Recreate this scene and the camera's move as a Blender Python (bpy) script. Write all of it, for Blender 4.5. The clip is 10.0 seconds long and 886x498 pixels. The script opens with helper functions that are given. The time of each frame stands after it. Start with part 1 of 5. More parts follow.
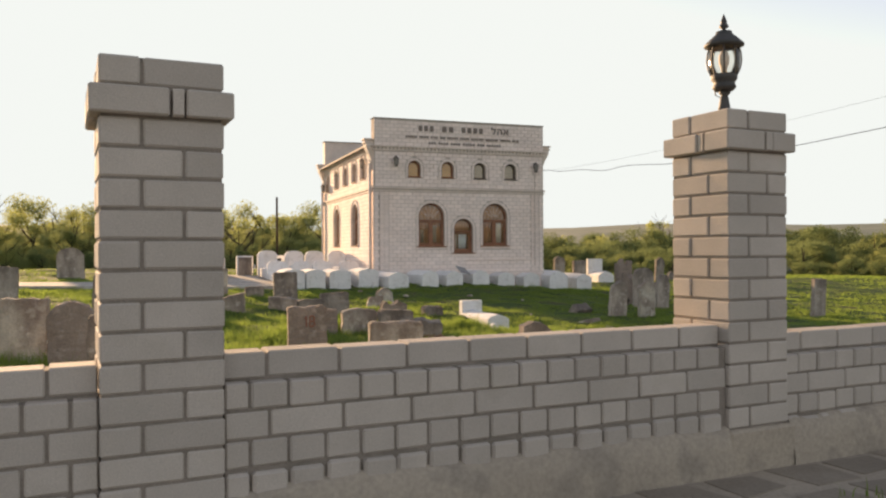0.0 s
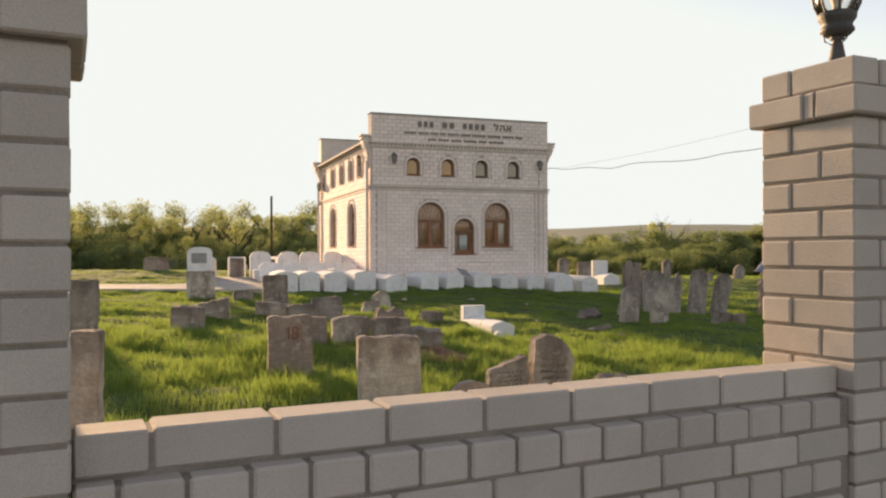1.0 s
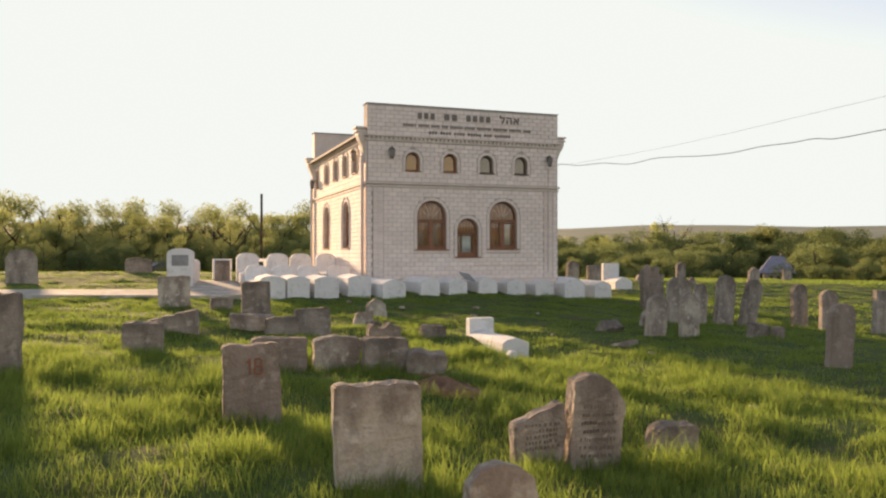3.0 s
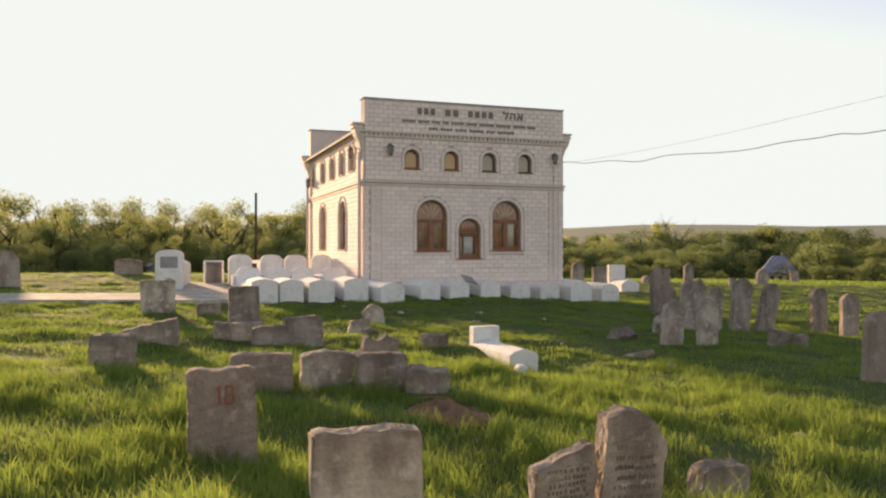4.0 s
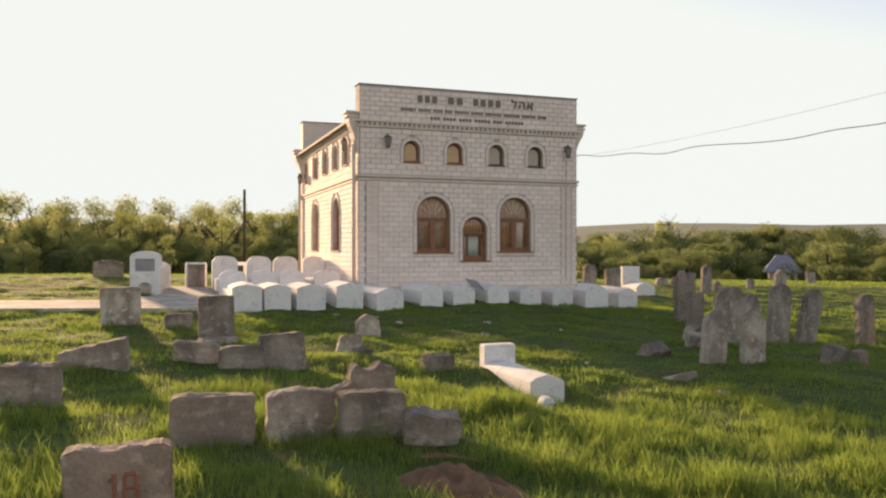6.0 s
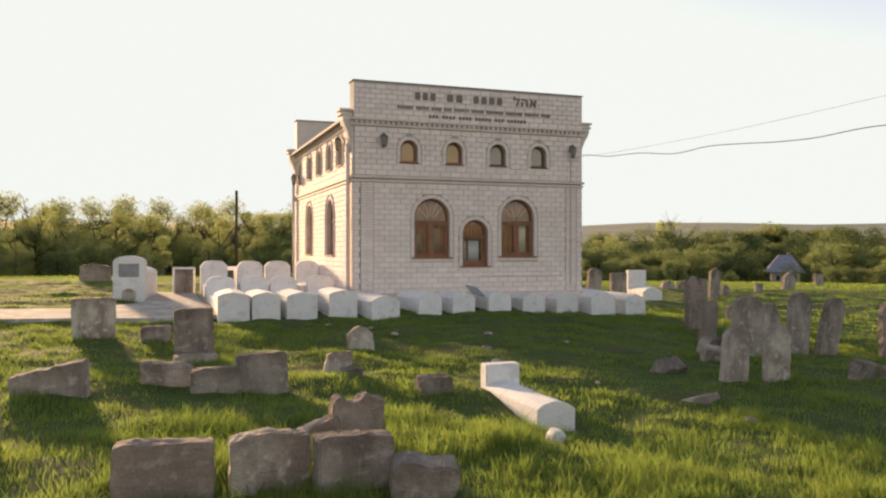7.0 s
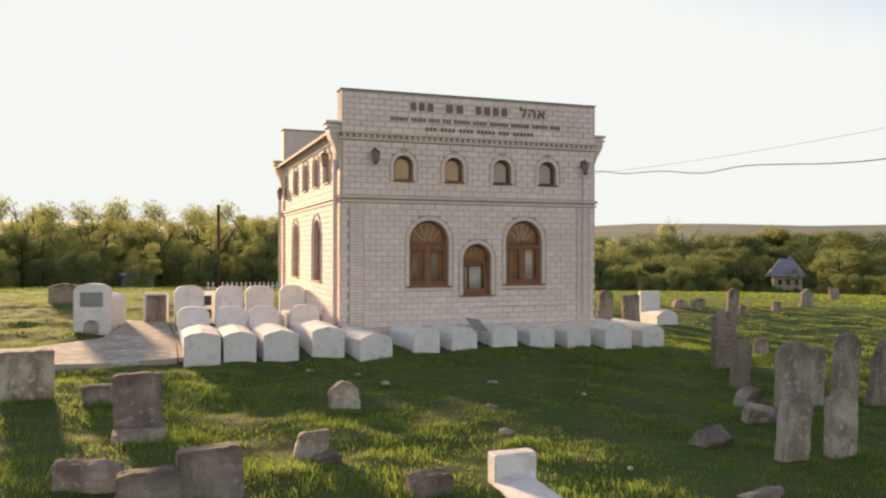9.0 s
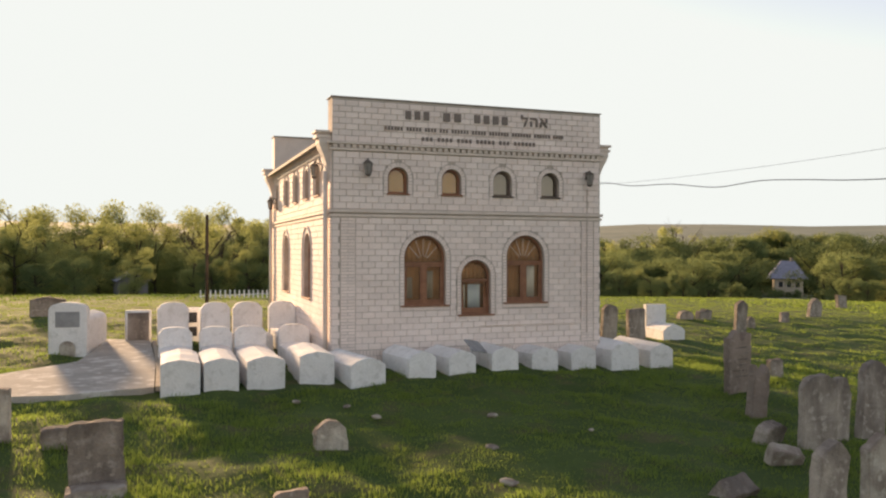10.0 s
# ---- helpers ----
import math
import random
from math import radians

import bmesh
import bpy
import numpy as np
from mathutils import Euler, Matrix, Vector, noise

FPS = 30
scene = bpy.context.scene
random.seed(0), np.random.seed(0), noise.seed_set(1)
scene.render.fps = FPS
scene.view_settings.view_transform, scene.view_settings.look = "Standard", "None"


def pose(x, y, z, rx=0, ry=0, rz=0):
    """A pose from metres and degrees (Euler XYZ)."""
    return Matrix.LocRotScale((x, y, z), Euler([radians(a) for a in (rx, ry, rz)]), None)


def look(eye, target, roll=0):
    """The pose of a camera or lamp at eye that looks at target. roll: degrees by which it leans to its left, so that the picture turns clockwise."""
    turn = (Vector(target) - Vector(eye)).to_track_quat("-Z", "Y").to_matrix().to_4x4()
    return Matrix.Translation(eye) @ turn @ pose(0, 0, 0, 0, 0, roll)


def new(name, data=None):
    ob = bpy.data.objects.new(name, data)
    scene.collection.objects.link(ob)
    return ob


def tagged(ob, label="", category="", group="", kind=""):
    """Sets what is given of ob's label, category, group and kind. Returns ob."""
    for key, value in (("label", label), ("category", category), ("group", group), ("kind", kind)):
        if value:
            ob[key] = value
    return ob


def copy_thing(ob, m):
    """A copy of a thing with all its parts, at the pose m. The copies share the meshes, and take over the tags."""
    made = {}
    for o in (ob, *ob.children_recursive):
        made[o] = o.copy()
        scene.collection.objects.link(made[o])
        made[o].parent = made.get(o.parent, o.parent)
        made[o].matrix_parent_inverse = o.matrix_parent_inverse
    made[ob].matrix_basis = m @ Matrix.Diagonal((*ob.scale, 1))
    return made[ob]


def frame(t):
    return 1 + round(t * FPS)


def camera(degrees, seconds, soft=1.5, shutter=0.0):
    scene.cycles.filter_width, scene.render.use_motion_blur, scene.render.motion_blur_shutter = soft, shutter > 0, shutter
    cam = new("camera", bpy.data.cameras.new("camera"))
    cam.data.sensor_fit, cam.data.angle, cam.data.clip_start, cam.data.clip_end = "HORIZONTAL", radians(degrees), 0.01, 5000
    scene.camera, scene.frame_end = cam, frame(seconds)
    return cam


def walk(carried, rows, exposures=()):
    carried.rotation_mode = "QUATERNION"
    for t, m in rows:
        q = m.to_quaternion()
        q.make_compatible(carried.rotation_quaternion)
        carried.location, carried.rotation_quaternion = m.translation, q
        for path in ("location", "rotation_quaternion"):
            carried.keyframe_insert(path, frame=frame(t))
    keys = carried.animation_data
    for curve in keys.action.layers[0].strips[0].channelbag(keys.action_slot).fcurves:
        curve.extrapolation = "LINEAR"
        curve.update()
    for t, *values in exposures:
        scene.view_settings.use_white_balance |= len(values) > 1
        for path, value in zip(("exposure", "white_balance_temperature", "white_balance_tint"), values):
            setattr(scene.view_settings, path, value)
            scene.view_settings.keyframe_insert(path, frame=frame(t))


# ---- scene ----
# Camera: a slow straight flight over the brick fence towards the building, rising at the end.
cam = camera(58.4, 10.0, soft=2.2)
ROWS = [
    (0.0, 0.377, -0.857, 1.692, -19.63, 0.20, -0.30),
    (0.5, 0.566, -0.327, 1.704, -19.63, 0.23, -0.30),
    (1.0, 0.734, 0.154, 1.717, -19.63, 0.23, -0.20),
    (1.5, 0.903, 0.642, 1.732, -19.63, 0.23, -0.10),
    (2.0, 1.041, 1.104, 1.749, -19.64, 0.23, -0.00),
    (2.5, 1.172, 1.537, 1.768, -19.67, 0.23, 0.00),
    (4.0, 1.611, 2.909, 1.858, -19.72, 0.17, 0.00),
    (4.5, 1.750, 3.368, 1.865, -19.70, 0.20, 0.10),
    (5.0, 1.881, 3.820, 1.888, -19.75, 0.11, 0.00),
    (5.5, 2.022, 4.289, 1.910, -19.76, 0.09, 0.00),
    (7.0, 2.541, 5.618, 2.057, -19.72, 0.03, 0.00),
    (7.5, 2.711, 6.071, 2.192, -19.76, 0.06, 0.00),
    (8.0, 2.873, 6.516, 2.323, -19.76, 0.11, 0.00),
    (8.5, 3.034, 6.957, 2.474, -19.78, 0.06, 0.00),
    (9.0, 3.182, 7.405, 2.636, -19.84, 0.06, 0.10),
    (9.5, 3.354, 7.844, 2.800, -19.89, 0.06, 0.10),
    (10.0, 3.544, 8.269, 2.968, -19.90, 0.09, 0.10),
]
EXPOSURE, KELVIN, TINT = 1.46, 9900, 23
walk(cam, [(t, pose(x, y, z, 90 + pitch, 0, yaw) @ pose(0, 0, 0, 0, 0, roll)) for t, x, y, z, yaw, pitch, roll in ROWS], exposures=[(0.0, EXPOSURE, KELVIN, TINT), (10.0, EXPOSURE, KELVIN, TINT)])

# ---- daylight: low sun behind the place, to the left of the building ----
SUN_AZ, SUN_EL = radians(-10), radians(8)
world = bpy.data.worlds.new("evening_sky")
scene.world = world
world.use_nodes = True
wn = world.node_tree.nodes
sky = wn.new("ShaderNodeTexSky")
sky.sky_type, sky.sun_disc = "NISHITA", False
sky.sun_elevation, sky.sun_rotation = SUN_EL, SUN_AZ
sky.air_density, sky.dust_density, sky.ozone_density = 0.9, 0.8, 1.5
sky.altitude = 1200
wn["Background"].inputs["Strength"].default_value = 0.135
# evening haze pales the sky's colours
haze = wn.new("ShaderNodeHueSaturation")
haze.inputs["Saturation"].default_value = 0.86
world.node_tree.links.new(sky.outputs["Color"], haze.inputs["Color"])
# the low haze evens out the glow round the sun to a pale sheet
veil = wn.new("ShaderNodeMix")
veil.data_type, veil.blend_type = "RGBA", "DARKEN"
veil.inputs["Factor"].default_value = 1.0
veil.inputs["B"].default_value = (1.85, 2.60, 3.27, 1)
world.node_tree.links.new(haze.outputs["Color"], veil.inputs["A"])
world.node_tree.links.new(veil.outputs["Result"], wn["Background"].inputs["Color"])
to_sun = Vector((math.sin(SUN_AZ) * math.cos(SUN_EL), math.cos(SUN_AZ) * math.cos(SUN_EL), math.sin(SUN_EL)))
sun_data = bpy.data.lights.new("sun", "SUN")
sun_data.energy, sun_data.angle, sun_data.color = 3.5, radians(5.0), (1.0, 0.83, 0.62)
sun = new("sun", sun_data)
sun.matrix_world = look(to_sun * 60, (0, 0, 0))


# ---- materials ----
def material(name, base, second, rough=0.85, scale=6.0, fine=60.0, bump=0.3, spread=0.12, metal=0.0, contrast=(0.35, 0.65), third=None, runs=1.0, crown=None):
    """Two colours mixed by a broad noise, a fine grain on top, relief, and a tone that differs from piece to piece."""
    m = bpy.data.materials.new(name)
    m.use_nodes = True
    n, l = m.node_tree.nodes, m.node_tree.links
    b = n["Principled BSDF"]
    b.inputs["Roughness"].default_value, b.inputs["Metallic"].default_value = rough, metal
    if rough >= 0.95:
        b.inputs["Specular IOR Level"].default_value = 0.15
    big = n.new("ShaderNodeTexNoise")
    big.inputs["Scale"].default_value, big.inputs["Detail"].default_value = scale, 6
    small = n.new("ShaderNodeTexNoise")
    small.inputs["Scale"].default_value, small.inputs["Detail"].default_value = fine, 4
    geo = n.new("ShaderNodeNewGeometry")
    l.new(geo.outputs["Position"], small.inputs["Vector"])
    # runs below 1 draw the broad stains out downwards, as rain does
    draw = n.new("ShaderNodeVectorMath")
    draw.operation = "MULTIPLY"
    draw.inputs[1].default_value = (1, 1, runs)
    l.new(geo.outputs["Position"], draw.inputs[0])
    l.new(draw.outputs["Vector"], big.inputs["Vector"])
    ramp = n.new("ShaderNodeMapRange")
    ramp.inputs["From Min"].default_value, ramp.inputs["From Max"].default_value = contrast
    l.new(big.outputs["Fac"], ramp.inputs["Value"])
    mix = n.new("ShaderNodeMix")
    mix.data_type = "RGBA"
    mix.inputs["A"].default_value, mix.inputs["B"].default_value = (*base, 1), (*second, 1)
    l.new(ramp.outputs["Result"], mix.inputs["Factor"])
    out = mix.outputs["Result"]
    if third:
        spots = n.new("ShaderNodeTexNoise")
        spots.inputs["Scale"].default_value, spots.inputs["Detail"].default_value = scale * 2.7, 8
        l.new(geo.outputs["Position"], spots.inputs["Vector"])
        lim = n.new("ShaderNodeMapRange")
        lim.inputs["From Min"].default_value, lim.inputs["From Max"].default_value = 0.54, 0.66
        l.new(spots.outputs["Fac"], lim.inputs["Value"])
        mix3 = n.new("ShaderNodeMix")
        mix3.data_type = "RGBA"
        mix3.inputs["B"].default_value = (*third, 1)
        l.new(lim.outputs["Result"], mix3.inputs["Factor"])
        l.new(out, mix3.inputs["A"])
        out = mix3.outputs["Result"]
    if crown:
        # a crust of dark lichen that grows down from the top with a ragged edge
        tex, xyz = n.new("ShaderNodeTexCoord"), n.new("ShaderNodeSeparateXYZ")
        l.new(tex.outputs["Generated"], xyz.inputs[0])
        edge = n.new("ShaderNodeMath")
        edge.operation = "MULTIPLY_ADD"
        edge.inputs[1].default_value = 0.55
        l.new(big.outputs["Fac"], edge.inputs[0])
        l.new(xyz.outputs["Z"], edge.inputs[2])
        grow = n.new("ShaderNodeMapRange")
        grow.inputs["From Min"].default_value, grow.inputs["From Max"].default_value = 1.02, 1.24
        grow.inputs["To Max"].default_value = 0.62
        l.new(edge.outputs[0], grow.inputs["Value"])
        mix4 = n.new("ShaderNodeMix")
        mix4.data_type = "RGBA"
        mix4.inputs["B"].default_value = (*crown, 1)
        l.new(grow.outputs["Result"], mix4.inputs["Factor"])
        l.new(out, mix4.inputs["A"])
        out = mix4.outputs["Result"]
    info = n.new("ShaderNodeObjectInfo")
    add = n.new("ShaderNodeMath")
    add.operation = "ADD"
    l.new(info.outputs["Random"], add.inputs[0])
    l.new(geo.outputs["Random Per Island"], add.inputs[1])
    frac = n.new("ShaderNodeMath")
    frac.operation = "FRACT"
    l.new(add.outputs[0], frac.inputs[0])
    tone = n.new("ShaderNodeMapRange")
    tone.inputs["To Min"].default_value, tone.inputs["To Max"].default_value = 1 - spread, 1 + spread
    l.new(frac.outputs[0], tone.inputs["Value"])
    grain = n.new("ShaderNodeMapRange")
    grain.inputs["From Min"].default_value, grain.inputs["From Max"].default_value = 0.3, 0.7
    grain.inputs["To Min"].default_value, grain.inputs["To Max"].default_value = 0.9, 1.1
    l.new(small.outputs["Fac"], grain.inputs["Value"])
    prod = n.new("ShaderNodeMath")
    prod.operation = "MULTIPLY"
    l.new(tone.outputs["Result"], prod.inputs[0])
    l.new(grain.outputs["Result"], prod.inputs[1])
    hsv = n.new("ShaderNodeHueSaturation")
    l.new(out, hsv.inputs["Color"])
    l.new(prod.outputs[0], hsv.inputs["Value"])
    l.new(hsv.outputs["Color"], b.inputs["Base Color"])
    if bump:
        bp = n.new("ShaderNodeBump")
        bp.inputs["Strength"].default_value, bp.inputs["Distance"].default_value = bump, 0.01
        l.new(small.outputs["Fac"], bp.inputs["Height"])
        l.new(bp.outputs["Normal"], b.inputs["Normal"])
    return m


def leafy(name, low, high, through_light=0.5, spread=0.3):
    """Leaf or blade: diffuse mixed with translucent, tone by island."""
    m = bpy.data.materials.new(name)
    m.use_nodes = True
    n, l = m.node_tree.nodes, m.node_tree.links
    n.remove(n["Principled BSDF"])
    geo, info = n.new("ShaderNodeNewGeometry"), n.new("ShaderNodeObjectInfo")
    noise_t = n.new("ShaderNodeTexNoise")
    noise_t.inputs["Scale"].default_value = 0.9
    l.new(geo.outputs["Position"], noise_t.inputs["Vector"])
    fac = n.new("ShaderNodeMath")
    fac.operation = "ADD"
    l.new(geo.outputs["Random Per Island"], fac.inputs[0])
    l.new(noise_t.outputs["Fac"], fac.inputs[1])
    half = n.new("ShaderNodeMath")
    half.operation = "MULTIPLY_ADD"
    half.inputs[1].default_value = 0.5
    l.new(fac.outputs[0], half.inputs[0])
    off = n.new("ShaderNodeMath")
    off.operation = "MULTIPLY_ADD"
    off.inputs[1].default_value, off.inputs[2].default_value = spread, -spread / 2
    l.new(info.outputs["Random"], off.inputs[0])
    l.new(off.outputs[0], half.inputs[2])
    mix = n.new("ShaderNodeMix")
    mix.data_type = "RGBA"
    mix.inputs["A"].default_value, mix.inputs["B"].default_value = (*low, 1), (*high, 1)
    l.new(half.outputs[0], mix.inputs["Factor"])
    d, t, s = n.new("ShaderNodeBsdfDiffuse"), n.new("ShaderNodeBsdfTranslucent"), n.new("ShaderNodeMixShader")
    s.inputs["Fac"].default_value = through_light
    for x in (d, t):
        l.new(mix.outputs["Result"], x.inputs["Color"])
    l.new(d.outputs[0], s.inputs[1])
    l.new(t.outputs[0], s.inputs[2])
    l.new(s.outputs[0], n["Material Output"].inputs["Surface"])
    return m


def glassy(name, tint=(0.9, 0.95, 0.95), rough=0.02):
    m = bpy.data.materials.new(name)
    m.use_nodes = True
    n, l = m.node_tree.nodes, m.node_tree.links
    n.remove(n["Principled BSDF"])
    tr, gl, mx, fr = (n.new("ShaderNodeBsdfTransparent"), n.new("ShaderNodeBsdfGlossy"), n.new("ShaderNodeMixShader"), n.new("ShaderNodeFresnel"))
    tr.inputs["Color"].default_value, gl.inputs["Roughness"].default_value = (*tint, 1), rough
    fr.inputs["IOR"].default_value = 1.55
    l.new(fr.outputs[0], mx.inputs["Fac"])
    l.new(tr.outputs[0], mx.inputs[1])
    l.new(gl.outputs[0], mx.inputs[2])
    l.new(mx.outputs[0], n["Material Output"].inputs["Surface"])
    return m


FENCE_BRICK = material("silicate_brick", (0.53, 0.46, 0.405), (0.465, 0.405, 0.355), 0.9, 3, 240, 0.3, 0.09, third=(0.49, 0.425, 0.37))
MORTAR = material("grey_mortar", (0.30, 0.25, 0.215), (0.23, 0.195, 0.165), 0.95, 9, 120, 0.5, 0.0)
CONCRETE = material("rough_concrete", (0.47, 0.39, 0.315), (0.41, 0.34, 0.275), 0.95, 2, 50, 0.6, 0.0, third=(0.34, 0.285, 0.235))
SLAB = material("paving_stone", (0.36, 0.295, 0.235), (0.29, 0.235, 0.185), 0.9, 4, 60, 0.6, 0.2)
WALL_BRICK = material("cream_facing_brick", (0.95, 0.80, 0.735), (0.90, 0.745, 0.68), 0.85, 1.2, 70, 0.25, 0.06)
WALL_MORTAR = material("dark_joint_mortar", (0.60, 0.50, 0.445), (0.49, 0.41, 0.36), 0.95, 5, 80, 0.3, 0.0)
TRIM_STONE = material("cream_moulding", (0.82, 0.69, 0.61), (0.72, 0.60, 0.53), 0.85, 3, 60, 0.25, 0.05)
DARK_METAL = material("black_cast_iron", (0.060, 0.058, 0.056), (0.10, 0.092, 0.085), 0.6, 20, 120, 0.2, 0.1, metal=0.3)
# wall lantern metal, its dark tone raised to paint the haze before it
LAMP_METAL = material("haze_paled_lamp_metal", (0.17, 0.14, 0.12), (0.12, 0.10, 0.085), 0.7, 20, 120, 0.2, 0.05, metal=0.2)
CABLE = material("black_cable_sheath", (0.02, 0.02, 0.02), (0.03, 0.03, 0.03), 0.95, 4, 60, 0.0, 0.0)
COPING = material("grey_sheet_metal", (0.34, 0.295, 0.27), (0.27, 0.235, 0.215), 0.85, 3, 60, 0.1, 0.0, metal=0.1)
WOOD_GREY = material("weathered_grey_brown_wood", (0.17, 0.12, 0.095), (0.12, 0.088, 0.07), 0.8, 8, 60, 0.15, 0.1)
WOOD = material("brown_window_wood", (0.37, 0.165, 0.095), (0.28, 0.12, 0.07), 0.8, 8, 60, 0.15, 0.1)
WHITEWASH = material("whitewashed_plaster", (0.88, 0.86, 0.85), (0.80, 0.78, 0.77), 0.9, 2.5, 40, 0.5, 0.04, third=(0.72, 0.70, 0.68))
GREY_PLAQUE = material("grey_stone_plaque", (0.33, 0.33, 0.34), (0.25, 0.25, 0.26), 0.6, 6, 60, 0.2, 0.0)
BLACK_PLAQUE = material("black_granite_plaque", (0.02, 0.02, 0.022), (0.04, 0.04, 0.045), 0.3, 10, 80, 0.05, 0.0)
STONE = material("weathered_sandstone", (0.43, 0.36, 0.31), (0.24, 0.195, 0.168), 0.95, 4.2, 45, 0.9, 0.18, third=(0.47, 0.40, 0.35), runs=0.4, crown=(0.15, 0.12, 0.105))
STONE_PALE = material("pale_weathered_stone", (0.54, 0.47, 0.40), (0.29, 0.23, 0.195), 0.95, 3.4, 45, 0.9, 0.12, contrast=(0.42, 0.58), third=(0.60, 0.54, 0.47), runs=0.5, crown=(0.24, 0.18, 0.15))
STONE_RED = material("rusty_brown_stone", (0.35, 0.27, 0.23), (0.25, 0.195, 0.165), 0.95, 4.0, 50, 0.8, 0.05, third=(0.39, 0.315, 0.275), runs=0.4)
RUST = material("faded_red_paint", (0.36, 0.14, 0.095), (0.29, 0.13, 0.095), 0.95, 14, 80, 0.4, 0.0)
CARVED = material("dark_carved_line", (0.25, 0.205, 0.175), (0.20, 0.165, 0.14), 0.95, 12, 60, 0.2, 0.1)
LETTER = material("dark_bronze_letter", (0.25, 0.19, 0.165), (0.20, 0.155, 0.135), 0.6, 8, 60, 0.1, 0.05)
PATHWAY = material("worn_concrete_path", (0.48, 0.44, 0.40), (0.38, 0.345, 0.31), 0.95, 1.6, 40, 0.5, 0.0, third=(0.64, 0.61, 0.57))
SOIL = material("dry_reddish_straw_soil", (0.36, 0.21, 0.14), (0.22, 0.125, 0.085), 1.0, 7, 70, 0.9, 0.3)
TURF = material("turf_ground", (0.08, 0.12, 0.036), (0.055, 0.09, 0.026), 1.0, 0.6, 14, 0.9, 0.0, third=(0.10, 0.105, 0.045))
BARK = material("tree_bark", (0.10, 0.075, 0.055), (0.06, 0.045, 0.035), 0.95, 3, 30, 0.6, 0.15)
BLADE = leafy("grass_blade", (0.12, 0.205, 0.052), (0.32, 0.41, 0.10), 0.58, 0.0)
STRAW = leafy("straw_blade", (0.32, 0.17, 0.10), (0.44, 0.29, 0.19), 0.3, 0.0)
DRY = leafy("dry_stalk", (0.36, 0.30, 0.16), (0.50, 0.43, 0.25), 0.4, 0.0)
# spring green paled beyond real foliage, so the colour carries the distance haze
LEAF = leafy("haze_paled_spring_leaf", (0.25, 0.285, 0.115), (0.35, 0.38, 0.155), 0.70, 0.5)
LEAF_DARK = leafy("dark_leaf", (0.14, 0.185, 0.082), (0.22, 0.265, 0.115), 0.6, 0.5)
PANE = glassy("window_pane", (0.98, 0.94, 0.88))
LAMP_PANE_GREY = material("clouded_lantern_glass", (0.30, 0.275, 0.255), (0.24, 0.22, 0.2), 0.4, 20, 60, 0.05, 0.0)
LAMP_PANE = glassy("lantern_pane", (0.93, 0.92, 0.88), 0.15)
CURTAIN = material("amber_blind", (0.85, 0.55, 0.27), (0.78, 0.48, 0.22), 0.9, 2, 60, 0.1, 0.0)
CURTAIN_GREY = material("grey_net_blind", (0.62, 0.56, 0.50), (0.54, 0.48, 0.43), 0.9, 2, 60, 0.1, 0.0)
REFLECTION_BLUE = material("sky_reflection_blue", (0.80, 0.91, 1.0), (0.72, 0.84, 0.97), 0.9, 4, 60, 0.1, 0.0)
CURTAIN_WHITE = material("white_net", (0.90, 0.88, 0.86), (0.84, 0.82, 0.80), 0.9, 4, 60, 0.1, 0.0)
REFLECTION_BROWN = material("warm_reflection_brown", (0.70, 0.38, 0.21), (0.56, 0.28, 0.15), 0.9, 3, 60, 0.1, 0.0)
PLASTER_IN = material("aged_plaster", (0.55, 0.46, 0.36), (0.5, 0.41, 0.32), 0.9, 2, 60, 0.1, 0.0)
SHEET_ROOF = material("dull_metal_roof", (0.22, 0.19, 0.18), (0.16, 0.14, 0.13), 0.85, 2, 40, 0.1, 0.0, metal=0.1)
SHED_WALL = material("grey_weathered_boards", (0.27, 0.25, 0.25), (0.20, 0.185, 0.19), 0.95, 3, 40, 0.3, 0.0)
SHED_ROOF = material("bluish_sheet_roof", (0.30, 0.30, 0.38), (0.24, 0.24, 0.31), 0.85, 2, 40, 0.1, 0.0)
# hill tones lightened and greyed, with the far haze painted in
HILL_WOOD = material("haze_paled_hill_cover", (0.22, 0.245, 0.19), (0.29, 0.30, 0.23), 1.0, 0.01, 0.06, 0.0, 0.0)


# ---- mesh helpers ----
def mesh_from(bm, name, mat_):
    me = bpy.data.meshes.new(name)
    bm.to_mesh(me)
    bm.free()
    me.materials.append(mat_)
    return me


def part(name, bm, mat_, parent=None, label="", smooth=False):
    me = mesh_from(bm, name, mat_) if isinstance(bm, bmesh.types.BMesh) else bm
    ob = new(name, me)
    if parent:
        ob.parent = parent
    if label:
        tagged(ob, label)
    if smooth:
        me.polygons.foreach_set("use_smooth", [True] * len(me.polygons))
    return ob


def thing(name, m, label, category, group="", kind=""):
    ob = new(name)
    ob.empty_display_size = 0.1
    ob.matrix_world = m
    return tagged(ob, label, category, group, kind)


def box(bm, x0, x1, y0, y1, z0, z1, bevel=0.0, m=None):
    r = bmesh.ops.create_cube(bm, size=1, matrix=Matrix.Translation(((x0 + x1) / 2, (y0 + y1) / 2, (z0 + z1) / 2)) @ Matrix.Diagonal((x1 - x0, y1 - y0, z1 - z0, 1)))
    vs = r["verts"]
    if bevel:
        es = list({e for v in vs for e in v.link_edges})
        vs = list({v for f in bmesh.ops.bevel(bm, geom=es, offset=bevel, segments=1, affect="EDGES")["faces"] for v in f.verts} | {v for v in vs if v.is_valid})
    if m is not None:
        bmesh.ops.transform(bm, matrix=m, verts=[v for v in vs if v.is_valid])
    return vs


def boxes(*args, bevel=0.0):
    bm = bmesh.new()
    for a in args:
        box(bm, *a, bevel=bevel)
    return bm


